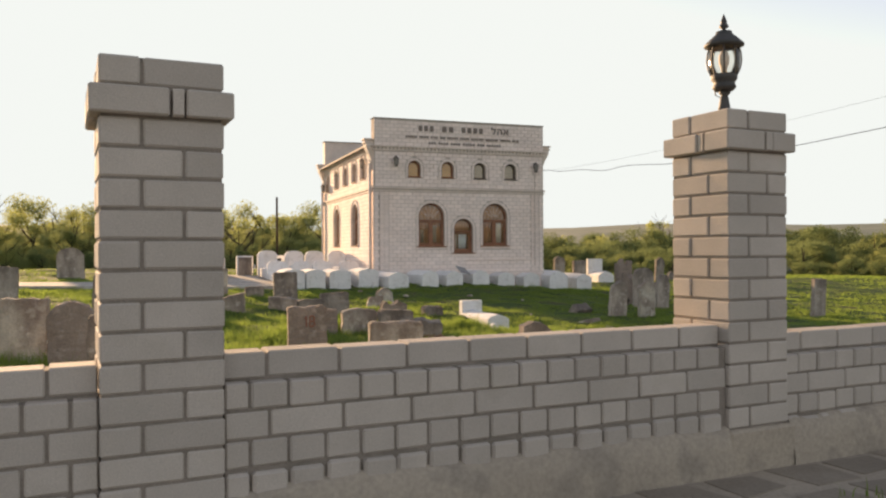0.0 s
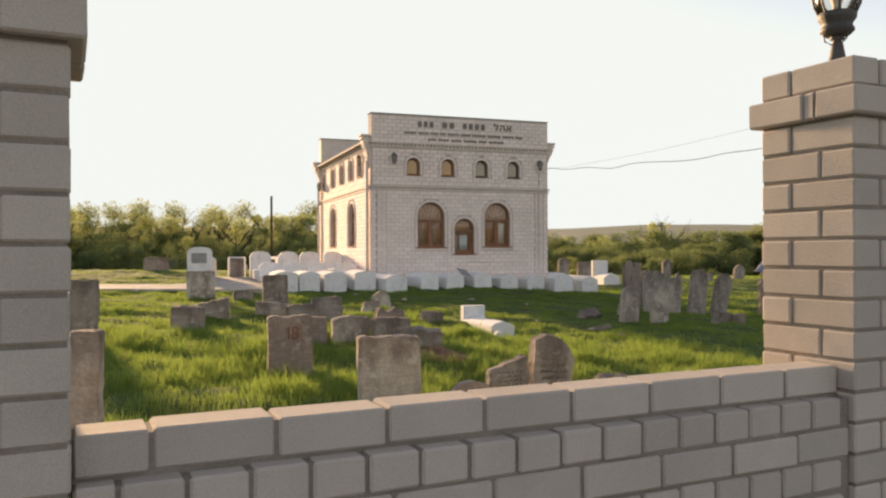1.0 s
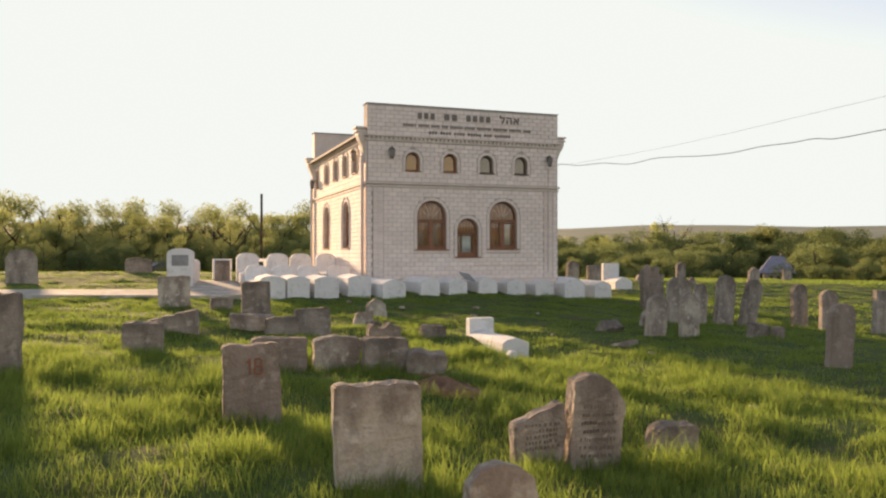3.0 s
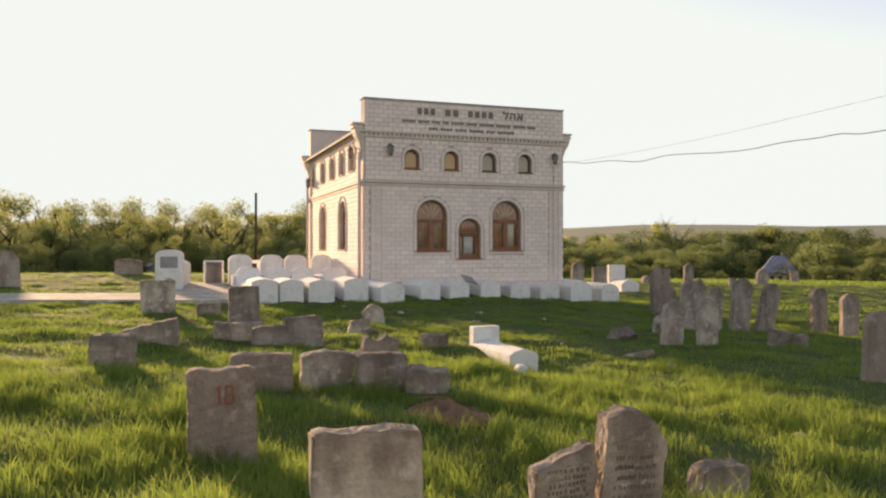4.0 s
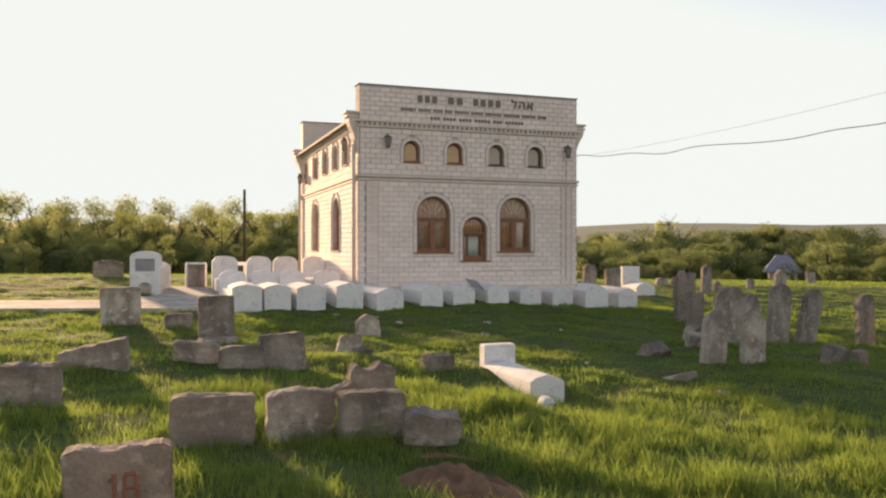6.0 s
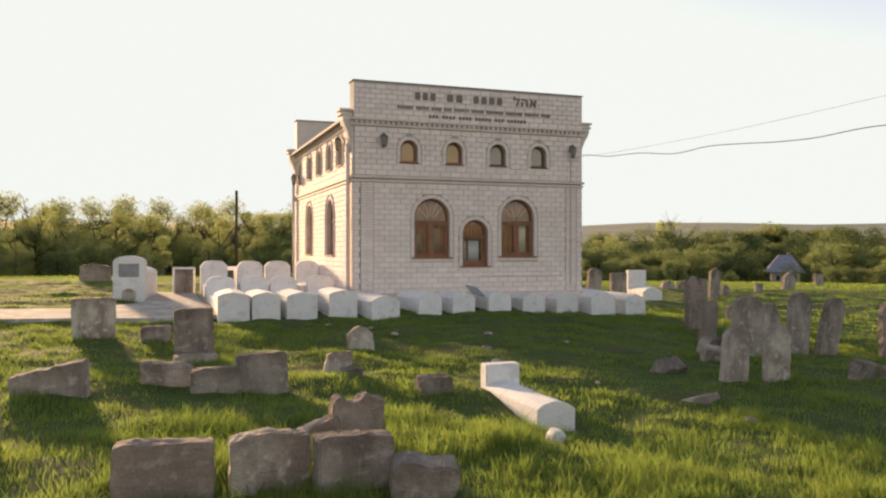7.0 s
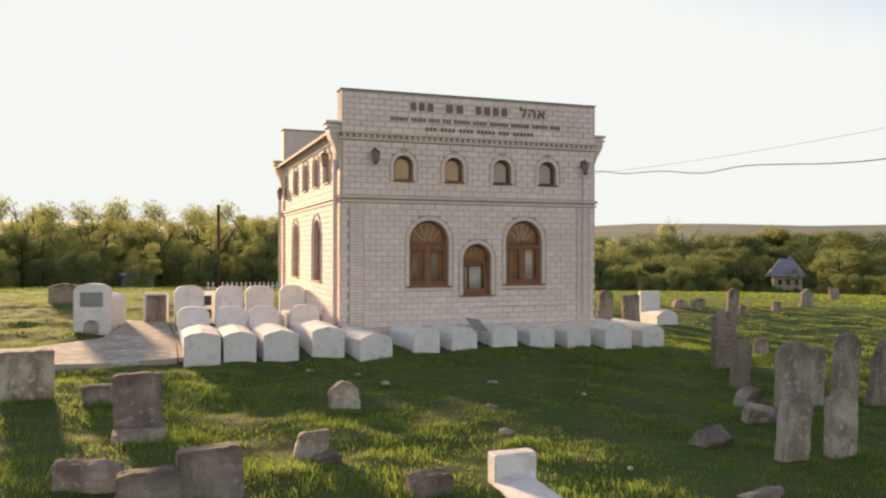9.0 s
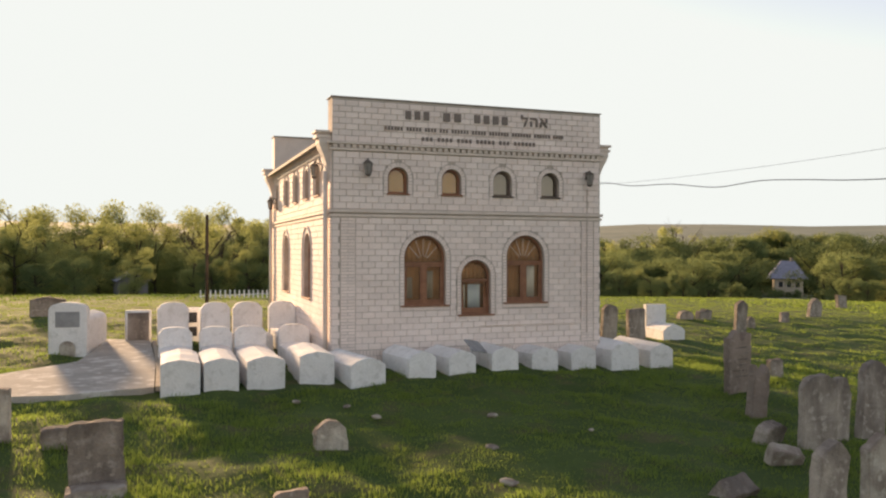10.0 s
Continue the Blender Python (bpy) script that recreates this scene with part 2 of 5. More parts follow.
def lathe(profile, steps=20):
    """A turned shape round z from (radius, height) pairs."""
    bm = bmesh.new()
    rings = []
    for r, z in profile:
        rings.append([bm.verts.new((r * math.cos(2 * math.pi * k / steps), r * math.sin(2 * math.pi * k / steps), z)) for k in range(steps)])
    for a, b in zip(rings, rings[1:]):
        for k in range(steps):
            bm.faces.new((a[k], a[(k + 1) % steps], b[(k + 1) % steps], b[k]))
    bm.faces.new(rings[0][::-1])
    bm.faces.new(rings[-1])
    return bm


def tube(points, radius, sides=6, taper=1.0, bm=None):
    bm = bm or bmesh.new()
    pts = [Vector(p) for p in points]
    rings = []
    for i, p in enumerate(pts):
        d = (pts[min(i + 1, len(pts) - 1)] - pts[max(i - 1, 0)]).normalized()
        u = d.orthogonal().normalized()
        v = d.cross(u)
        r = radius * (1 + (taper - 1) * i / max(1, len(pts) - 1))
        rings.append([bm.verts.new(p + r * (math.cos(2 * math.pi * k / sides) * u + math.sin(2 * math.pi * k / sides) * v)) for k in range(sides)])
    for a, b in zip(rings, rings[1:]):
        for k in range(sides):
            bm.faces.new((a[k], a[(k + 1) % sides], b[(k + 1) % sides], b[k]))
    bm.faces.new(rings[0][::-1])
    bm.faces.new(rings[-1])
    return bm


def prism(outline, y0, y1, m=None, bm=None):
    """An outline of (x, z) pairs pushed through from y0 to y1."""
    bm = bm or bmesh.new()
    a = [bm.verts.new((x, y0, z)) for x, z in outline]
    b = [bm.verts.new((x, y1, z)) for x, z in outline]
    k = len(outline)
    fs = [bm.faces.new(a), bm.faces.new(b[::-1])]
    for i in range(k):
        fs.append(bm.faces.new((a[i], b[i], b[(i + 1) % k], a[(i + 1) % k])))
    bmesh.ops.recalc_face_normals(bm, faces=fs)
    if m is not None:
        bmesh.ops.transform(bm, matrix=m, verts=a + b)
    return bm


# ---- ground ----
def smoothstep(a, b, v):
    t = np.clip((v - a) / (b - a), 0, 1)
    return t * t * (3 - 2 * t)


def height(x, y):
    """The lie of the land: a mown slope, a low mound under the building, a valley beyond and hills far off."""
    x, y = np.asarray(x, float), np.asarray(y, float)
    xc, yc = np.clip(x, -15, 26), np.clip(y, -5, 33)
    r = np.hypot(x - xc, y - yc)
    z = 0.5018 - 0.05297 * xc + 0.003036 * yc - 0.000587 * xc ** 2 + 0.0012774 * xc * yc + 0.0003946 * yc ** 2
    z = z + 0.2 * np.exp(-((x - 9.5) / 3.2) ** 2 - ((y - 23.5) / 3.0) ** 2) - 0.09 * np.exp(-((x - 8.2) / 2.5) ** 2 - ((y - 11.5) / 3) ** 2)
    z = z - 0.09 * np.exp(-((x - 6.6) / 0.9) ** 2 - ((y - 12.9) / 1.0) ** 2)
    z = z - 0.05 * np.exp(-((x - 4) / 2) ** 2 - ((y - 6.5) / 2) ** 2)
    z = z - 0.15 * np.exp(-((x - 13.9) / 1.7) ** 2 - ((y - 18.5) / 1.5) ** 2) - 0.16 * np.exp(-((x - 16.8) / 1.3) ** 2 - ((y - 17.5) / 1.5) ** 2)
    z = z - 0.12 * np.exp(-((x - 5.8) / 1.2) ** 2 - ((y - 18.7) / 1.2) ** 2)
    z = z - 0.09 * np.exp(-((x - 2.0) / 0.8) ** 2 - ((y - 8.6) / 0.9) ** 2) - 0.08 * np.exp(-((x - 4.6) / 1.1) ** 2 - ((y - 7.2) / 1.0) ** 2)
    z = z - 0.024 * np.minimum(r, 32) - 6.0 * smoothstep(20, 90, r)
    far = np.hypot(x, y)
    swell = 0.93 + 0.075 * np.sin(np.arctan2(x, y + 1e-6) * 9 + 2.18) + 0.03 * np.sin(np.arctan2(x, y + 1e-6) * 23)
    return z + 78 * swell * smoothstep(500, 2300, far)


def ground_z(x, y):
    return float(height(x, y))


def axis(fine0, fine1, step, reach):
    mid = list(np.arange(fine0, fine1 + 1e-6, step))
    lo, hi, s = [], [], step
    while not hi or hi[-1] < reach:
        s *= 1.22
        hi.append((hi[-1] if hi else fine1) + s)
        lo.append((lo[-1] if lo else fine0) - s)
    return np.array(lo[::-1] + mid + hi)


def lumps(x, y):
    """Tussocks and old grave humps."""
    v = np.array([noise.noise((a * 0.9, b * 0.9, 3.0)) * 0.07 + noise.noise((a * 2.3, b * 2.3, 8.0)) * 0.055 for a, b in zip(x, y)])
    return v * (1 - smoothstep(18, 40, np.hypot(x - 8, y - 16)))


gx, gy = axis(-9, 27, 0.22, 3200), axis(2.5, 40, 0.22, 3200)
GX, GY = np.meshgrid(gx, gy)
FX, FY = GX.ravel(), GY.ravel()
GZ = height(FX, FY) + lumps(FX, FY)
nx, ny = len(gx), len(gy)
idx = np.arange(nx * ny).reshape(ny, nx)
quads = np.stack([idx[:-1, :-1], idx[:-1, 1:], idx[1:, 1:], idx[1:, :-1]], -1).reshape(-1, 4)
ground_me = bpy.data.meshes.new("ground")
ground_me.from_pydata(np.stack([FX, FY, GZ], 1).tolist(), [], quads.tolist())
ground_me.materials.append(TURF)
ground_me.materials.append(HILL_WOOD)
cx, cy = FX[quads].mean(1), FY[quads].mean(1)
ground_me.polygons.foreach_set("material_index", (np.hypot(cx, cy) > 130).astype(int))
ground_me.polygons.foreach_set("use_smooth", np.ones(len(quads), bool))
tagged(new("ground", ground_me), "uneven green turf slope running to wooded hills", "ground", kind="structure")


# ---- brick fence with pillars ----
FENCE = pose(0.98, 1.915, 0, 0, 0, 6.0)          # x runs along the fence, y = 0 is the face of its upper course
COURSE = 0.096


def brick_mesh(name, lx, ly, lz, mat_, chip=0.006):
    bm = bmesh.new()
    box(bm, 0, lx, 0, ly, 0, lz, bevel=chip)
    rnd = random.Random(int(lx * 1000) + int(lz * 900))
    for v in bm.verts:
        v.co += Vector((rnd.uniform(-1, 1), rnd.uniform(-1, 1), rnd.uniform(-1, 1))) * 0.0012
    return mesh_from(bm, name, mat_)


def lay(me, parent, x, y, z, rz=0.0, sx=1.0, sy=1.0, sz=1.0, name="brick"):
    ob = new(name, me)
    ob.parent = parent
    ob.matrix_basis = pose(x, y, z, 0, 0, rz) @ Matrix.Diagonal((sx, sy, sz, 1))
    return ob


STRETCHER = brick_mesh("brick_stretcher", 0.25, 0.12, 0.087, FENCE_BRICK)
HEADER = brick_mesh("brick_header", 0.12, 0.25, 0.087, FENCE_BRICK)
WORN_HEADER = brick_mesh("brick_worn", 0.12, 0.25, 0.087, FENCE_BRICK, 0.010)


def pillar(name, s0, top, label, start=0, width=0.375):
    """Square pillar of stretchers and half-bricks with a projecting cap course."""
    p = thing(name, FENCE @ pose(s0, -0.062, 0), label, "pillar", "fence pillars")
    courses = round((top - 0.90) / COURSE)
    base = top - courses * COURSE
    part("mortar_core", boxes((0.006, width - 0.006, 0.006, width - 0.006, 0.3, top - 0.02)), MORTAR, p, "recessed grey mortar")
    part("footing", boxes((-0.02, width + 0.02, -0.03, width + 0.02, 0.3, base), bevel=0.012), CONCRETE, p, "rough concrete footing")
    # each course is a pinwheel of four stretchers, turned the other way in the next course
    long_b, deep = width - 0.129, 0.119
    for c in range(courses):
        z = base + c * COURSE
        cap = c == courses - 2
        o = 0.03 if cap else 0.0
        if cap:
            spans = [(-o, width - 0.140), (-o + width - 0.131, 0.034)]
        elif (c + start) % 2:
            spans = [(width - long_b, long_b)]
        else:
            spans = [(0.0, long_b)]
        for side in range(4):
            turn = pose(width / 2, width / 2, 0, 0, 0, 90 * side) @ pose(-width / 2, -width / 2, 0)
            for x, lx in spans:
                ob = new("brick", STRETCHER)
                ob.parent = p
                jit = random.uniform(-0.0015, 0.0015)
                ob.matrix_basis = turn @ pose(x, -o + jit, z + 0.005) @ Matrix.Diagonal((lx / 0.25, (deep + o) / 0.12, 1.0, 1))
    part("top_bed", boxes((0.02, width - 0.02, 0.02, width - 0.02, top - 0.03, top - 0.004)), MORTAR, p)
    return p


pillar("brick_pillar", -0.790, 2.31, "cream silicate brick fence pillar with a projecting cap course", 1)
pillar("brick_pillar", 1.786, 2.331, "cream silicate brick fence pillar carrying a black lantern", 1, 0.364)


def fence_bay(s0, s1, top, phase):
    """One stretch of wall: a narrower top course on a thicker wall of header and stretcher courses, on a concrete strip."""
    w = thing("fence_wall", FENCE, "low cream brick fence wall on a concrete strip", "wall", "fence walls", "structure")
    proud = 0.045
    part("mortar_core", boxes((s0, s1, 0.008, 0.112, 0.5, top - 0.012), (s0, s1, -proud + 0.008, 0.20, 0.5, top - COURSE - 0.008)), MORTAR, w, "recessed grey mortar")
    for c in range(5):
        z = top - (c + 1) * COURSE + 0.004
        head = c % 2 == 1 or c == 4
        pitch_ = 0.13 if head else 0.26
        y = 0.0 if c == 0 else (-proud if c < 4 else -proud - 0.014)
        x = phase - (0.065 if head else 0.0)
        while x < s1 - 0.02:
            a, b = max(x, s0 + 0.003), min(x + pitch_ - 0.01, s1 - 0.003)
            x += pitch_
            if b - a < 0.03:
                continue
            dz = random.uniform(-0.002, 0.002) - (random.uniform(0.0, 0.012) if c == 4 else 0)
            me, l0 = (HEADER, 0.12) if head else (STRETCHER, 0.25)
            if c == 4:
                lay(WORN_HEADER, w, a, y + random.uniform(-0.006, 0.006), z + dz + 0.002, random.uniform(-2, 2), (b - a) / l0 * random.uniform(0.97, 1.0), 1.0, 1.0)
            else:
                lay(me, w, a, y + random.uniform(-0.003, 0.003), z + dz, 0, (b - a) / l0, 1.0, 1.0)
    bm = bmesh.new()
    n = max(2, int((s1 - s0) / 0.05))
    rows = []
    for i in range(n + 1):
        s = s0 + (s1 - s0) * i / n
        j = noise.noise((s * 3.1, top, 0.0)) * 0.018 + noise.noise((s * 13, top, 4.0)) * 0.008
        k = noise.noise((s * 2.3, top, 9.0)) * 0.02
        rows.append([bm.verts.new(v) for v in ((s, 0.1, 0.94), (s, -proud - 0.008, 0.908 + j), (s, -proud - 0.034 + j * 0.4, 0.886 + j), (s, -proud - 0.046 + k * 0.4, 0.80 + k), (s, -proud - 0.055, 0.735 + k), (s, -proud - 0.06, 0.4))])
    for a, b in zip(rows, rows[1:]):
        for i in range(5):
            bm.faces.new((a[i], a[i + 1], b[i + 1], b[i]))
    bmesh.ops.recalc_face_normals(bm, faces=bm.faces[:])
    part("concrete_strip", bm, CONCRETE, w, "rough stained concrete strip footing", smooth=True)
    return w


fence_bay(-3.2, -0.792, 1.348, -3.27)
fence_bay(-0.413, 1.784, 1.361, -0.52)
fence_bay(2.151, 6.3, 1.304, 2.05)

# paving in front of the fence
pave = thing("pavement", FENCE, "dark irregular stone paving with pale joints", "pavement", kind="structure")
part("joint_bed", boxes((-9, 12, -9, 0.0, 0.3, 0.700)), CONCRETE, pave, "pale mortar bed")
rnd = random.Random(4)
for i in range(20):
    for j in range(8):
        x0, y1 = -0.6 + i * 0.36 + (j % 2) * 0.16, -0.10 - j * 0.30
        bm = bmesh.new()
        pts = [(x0 + rnd.uniform(0.0, 0.05), y1 - rnd.uniform(0.0, 0.04)), (x0 + 0.33 + rnd.uniform(-0.07, 0.01), y1 - rnd.uniform(0, 0.05)),
               (x0 + 0.33 + rnd.uniform(-0.05, 0.0), y1 - 0.27 + rnd.uniform(0, 0.06)), (x0 + rnd.uniform(0.0, 0.07), y1 - 0.27 + rnd.uniform(0, 0.04))]
        a = [bm.verts.new((x, y, 0.69)) for x, y in pts]
        b = [bm.verts.new((x, y, 0.7045)) for x, y in pts]
        bm.faces.new(b)
        for k in range(4):
            bm.faces.new((a[k], a[(k + 1) % 4], b[(k + 1) % 4], b[k]))
        bmesh.ops.recalc_face_normals(bm, faces=bm.faces[:])
        part("paving_stone", bm, SLAB, pave)


def post_lantern(m):
    p = thing("lantern", m, "black cast-iron globe lantern standing on a brick pillar", "lantern")
    part("post", lathe([(0.055, 0), (0.055, 0.012), (0.04, 0.02), (0.032, 0.06), (0.024, 0.10), (0.018, 0.115), (0.03, 0.12), (0.03, 0.13), (0.02, 0.14), (0.03, 0.155)], 16), DARK_METAL, p, smooth=True)
    part("collar", lathe([(0.05, 0.135), (0.068, 0.15), (0.068, 0.16), (0.06, 0.17), (0.062, 0.18), (0.075, 0.195), (0.078, 0.215), (0.07, 0.22)], 20), DARK_METAL, p, smooth=True)
    part("glass_globe", lathe([(0.068, 0.215), (0.085, 0.25), (0.092, 0.29), (0.088, 0.33), (0.078, 0.365)], 20), LAMP_PANE, p, "clear glass globe", smooth=True)
    part("bulb", lathe([(0.016, 0.2), (0.018, 0.25), (0.03, 0.28), (0.032, 0.31), (0.02, 0.34), (0.004, 0.35)], 12), TRIM_STONE, p, "pale unlit bulb", smooth=True)
    for k in range(8):
        a = 2 * math.pi * k / 8
        prof = [(0.072, 0.215), (0.090, 0.25), (0.098, 0.29), (0.094, 0.33), (0.083, 0.365)]
        part("rib", tube([(r * math.cos(a), r * math.sin(a), z) for r, z in prof], 0.005, 5), DARK_METAL, p)
    for k in range(3):
        a = 2 * math.pi * k / 3 + 0.4
        part("scroll", tube([(0.02 * math.cos(a), 0.02 * math.sin(a), 0.10), (0.05 * math.cos(a), 0.05 * math.sin(a), 0.115), (0.055 * math.cos(a), 0.055 * math.sin(a), 0.145)], 0.004, 5), DARK_METAL, p)
    part("roof", lathe([(0.085, 0.36), (0.115, 0.368), (0.115, 0.376), (0.10, 0.39), (0.07, 0.415), (0.05, 0.43), (0.045, 0.445), (0.02, 0.45)], 20), DARK_METAL, p, smooth=True)
    part("finial", lathe([(0.015, 0.445), (0.012, 0.46), (0.028, 0.468), (0.026, 0.48), (0.016, 0.487), (0.02, 0.495), (0.014, 0.51), (0.008, 0.525), (0.001, 0.54)], 12), DARK_METAL, p, smooth=True)
    return p


post_lantern(FENCE @ pose(1.774 + 0.178, -0.062 + 0.187, 2.331 - 0.004) @ Matrix.Diagonal((0.80, 0.80, 0.91, 1)))

# ---- the prayer house ----
X0, X1, Y0, Y1 = 6.72, 12.61, 23.31, 31.6
ZB, ZBAND, ZCORN, ZTOP, ZBACK = 0.2, 3.68, 4.95, 5.92, 6.2
house = thing("prayer_house", pose(0, 0, 0), "two-storey cream brick prayer house with arched brown windows", "building")
FRONT = pose(X0, Y0, 0)                                # x along the front, -y outwards
SIDE = pose(X0, Y1, 0, 0, 0, -90)                      # x along the left side, from the back to the front
front_open = [  # x, z of the sill, width, height; round heads
    (7.83, 4.08, 0.42, 0.53), (8.96, 4.08, 0.42, 0.53), (10.09, 4.08, 0.42, 0.53), (11.19, 4.08, 0.42, 0.53),
    (8.17, 1.86, 0.88, 1.40), (10.39, 1.88, 0.88, 1.40), (9.38, 1.65, 0.66, 1.12)]
front_open = [(x - X0, z, w, h) for x, z, w, h in front_open]
side_open = [(Y1 - y - 0.25, 4.10, 0.5, 0.68) for y in (30.6, 28.9, 27.4, 26.0, 24.72)] + [(Y1 - y - 0.42, 1.9, 0.84, 1.45) for y in (28.92, 25.93)]


def arch(x, z, w, h, steps=14, grow=0.0):
    """Outline of a round-headed opening: up one side, over, and down."""
    r, cx_ = w / 2 + grow, x + w / 2
    zs = z + h - w / 2
    pts = [(x - grow, z - grow * 0)]
    pts += [(cx_ - r * math.cos(math.pi * k / steps), zs + r * math.sin(math.pi * k / steps)) for k in range(steps + 1)]
    return pts + [(x + w + grow, z)]


def wall_with_openings(length, z0, z1, openings, thick, y_off=0.0):
    bm = bmesh.new()
    loops = [[(0, z0), (length, z0), (length, z1), (0, z1)]] + [arch(*o) for o in openings]
    edges = []
    for loop in loops:
        vs = [bm.verts.new((x, y_off, z)) for x, z in loop]
        edges += [bm.edges.new((a, b)) for a, b in zip(vs, vs[1:] + vs[:1])]
    faces = [g for g in bmesh.ops.triangle_fill(bm, edges=edges, use_beauty=True)["geom"] if isinstance(g, bmesh.types.BMFace)]
    for f in list(bm.faces):
        c = f.calc_center_median()
        for x, z, w, h in openings:
            zs = z + h - w / 2
            if (abs(c.x - x - w / 2) < w / 2 and z < c.z < zs) or (c.z >= zs and math.hypot(c.x - x - w / 2, c.z - zs) < w / 2 * 0.985):
                bm.faces.remove(f)
                break
    ext = bmesh.ops.extrude_face_region(bm, geom=bm.faces[:])
    bmesh.ops.translate(bm, vec=(0, thick, 0), verts=[g for g in ext["geom"] if isinstance(g, bmesh.types.BMVert)])
    bmesh.ops.recalc_face_normals(bm, faces=bm.faces[:])
    return bm


def free_spans(length, z, openings, margin, ends):
    """The stretches of a course that no opening cuts."""
    spans = [ends]
    for x, z0, w, h in openings:
        zs = z0 + h - w / 2
        if z0 - margin * 0.8 < z < zs:
            cut = (x - margin, x + w + margin)
        elif zs <= z < z0 + h + margin:
            half = math.sqrt(max(0, (w / 2 + margin) ** 2 - (z - zs) ** 2))
            cut = (x + w / 2 - half, x + w / 2 + half)
        else:
            continue
        nxt = []
        for a, b in spans:
            if cut[1] <= a or cut[0] >= b:
                nxt.append((a, b))
            else:
                nxt += [s for s in ((a, cut[0]), (cut[1], b)) if s[1] - s[0] > 0.03]
        spans = nxt
    return spans


def coursed(length, z0, z1, openings, margin, ends, course=0.122, unit=0.26, joint=0.009):
    """(x, z, length, height) of each facing brick."""
    out = []
    n = round((z1 - z0) / course)
    hgt = (z1 - z0) / n
    for c in range(n):
        z = z0 + c * hgt
        for a, b in free_spans(length, z + hgt / 2, openings, margin, ends):
            x = ends[0] - (unit / 2 if c % 2 else 0)
            while x < b:
                p, q_ = max(x, a), min(x + unit - joint, b)
                x += unit
                if q_ - p > 0.025:
                    out.append((p, z + joint / 2, q_ - p, hgt - joint))
    return out


def quoin(x0, x1, z0, z1, course=0.061, joint=0.009):
    n = round((z1 - z0) / course)
    hgt = (z1 - z0) / n
    out = []
    for c in range(n):
        cut = x0 + (x1 - x0) * (0.5 if c % 2 else 1.0)
        out.append((x0, z0 + c * hgt + joint / 2, cut - x0 - (joint if c % 2 else 0), hgt - joint))
        if c % 2:
            out.append((cut, z0 + c * hgt + joint / 2, x1 - cut, hgt - joint))
    return out


def joined_bricks(pieces, depth=0.014):
    """Many facing bricks in one mesh, each with a small chamfer."""
    verts, faces = [], []
    for x, z, lx, lz in pieces:
        k, c, d = len(verts), 0.003, depth + random.uniform(-0.003, 0.003)
        verts += [(x, 0, z), (x + lx, 0, z), (x + lx, 0, z + lz), (x, 0, z + lz), (x + c, -d, z + c), (x + lx - c, -d, z + c), (x + lx - c, -d, z + lz - c), (x + c, -d, z + lz - c)]
        faces += [(k + 4, k + 5, k + 6, k + 7), (k, k + 1, k + 5, k + 4), (k + 1, k + 2, k + 6, k + 5), (k + 2, k + 3, k + 7, k + 6), (k + 3, k, k + 4, k + 7)]
    me = bpy.data.meshes.new("facing_bricks")
    me.from_pydata(verts, [], faces)
    me.materials.append(WALL_BRICK)
    return me


UNIT_BRICK = bpy.data.meshes.new("facing_brick")
UNIT_BRICK.from_pydata([(0, 0, 0), (1, 0, 0), (1, 0, 1), (0, 0, 1), (0.014, -1, 0.03), (0.986, -1, 0.03), (0.986, -1, 0.97), (0.014, -1, 0.97)], [],
                       [(4, 5, 6, 7), (0, 1, 5, 4), (1, 2, 6, 5), (2, 3, 7, 6), (3, 0, 4, 7)])
UNIT_BRICK.materials.append(WALL_BRICK)


def surround(x, z, w, h, band=0.085, sill=True):
    """Jamb headers and voussoirs round an opening."""
    bm = bmesh.new()
    zs, r, cxx = z + h - w / 2, w / 2, x + w / 2
    n = max(3, round((zs - z) / 0.062))
    for i in range(n):
        for s in (0, 1):
            xa = x - band if not s else x + w + 0.002
            hz = (zs - z) / n
            box(bm, xa, xa + band - 0.002, -0.016, 0.03, z + i * hz + 0.006, z + (i + 1) * hz - 0.006)
    k = max(7, round(math.pi * (r + band / 2) / 0.062))
    for i in range(k):
        a = math.pi * (i + 0.5) / k
        wd = math.pi * (r + band / 2) / k * 0.40
        box(bm, -wd, wd, -0.016, 0.03, r + 0.002, r + band, m=pose(cxx, 0, zs) @ Matrix.Rotation(a - math.pi / 2, 4, "Y").inverted())
    if sill:
        m = max(4, round((w + 2 * band) / 0.07))
        for i in range(m):
            xa = x - band + (w + 2 * band) * i / m
            box(bm, xa + 0.004, xa + (w + 2 * band) / m - 0.004, -0.016, 0.02, z - 0.09, z - 0.012)
    return bm


def label_moulding(x, z, w, h, off=0.10, r=0.008):
    """Thin raised line that follows the opening outside its bricks."""
    pts = arch(x, z, w, h, 18, off)
    return tube([(a, -0.012, b) for a, b in pts], r, 6)


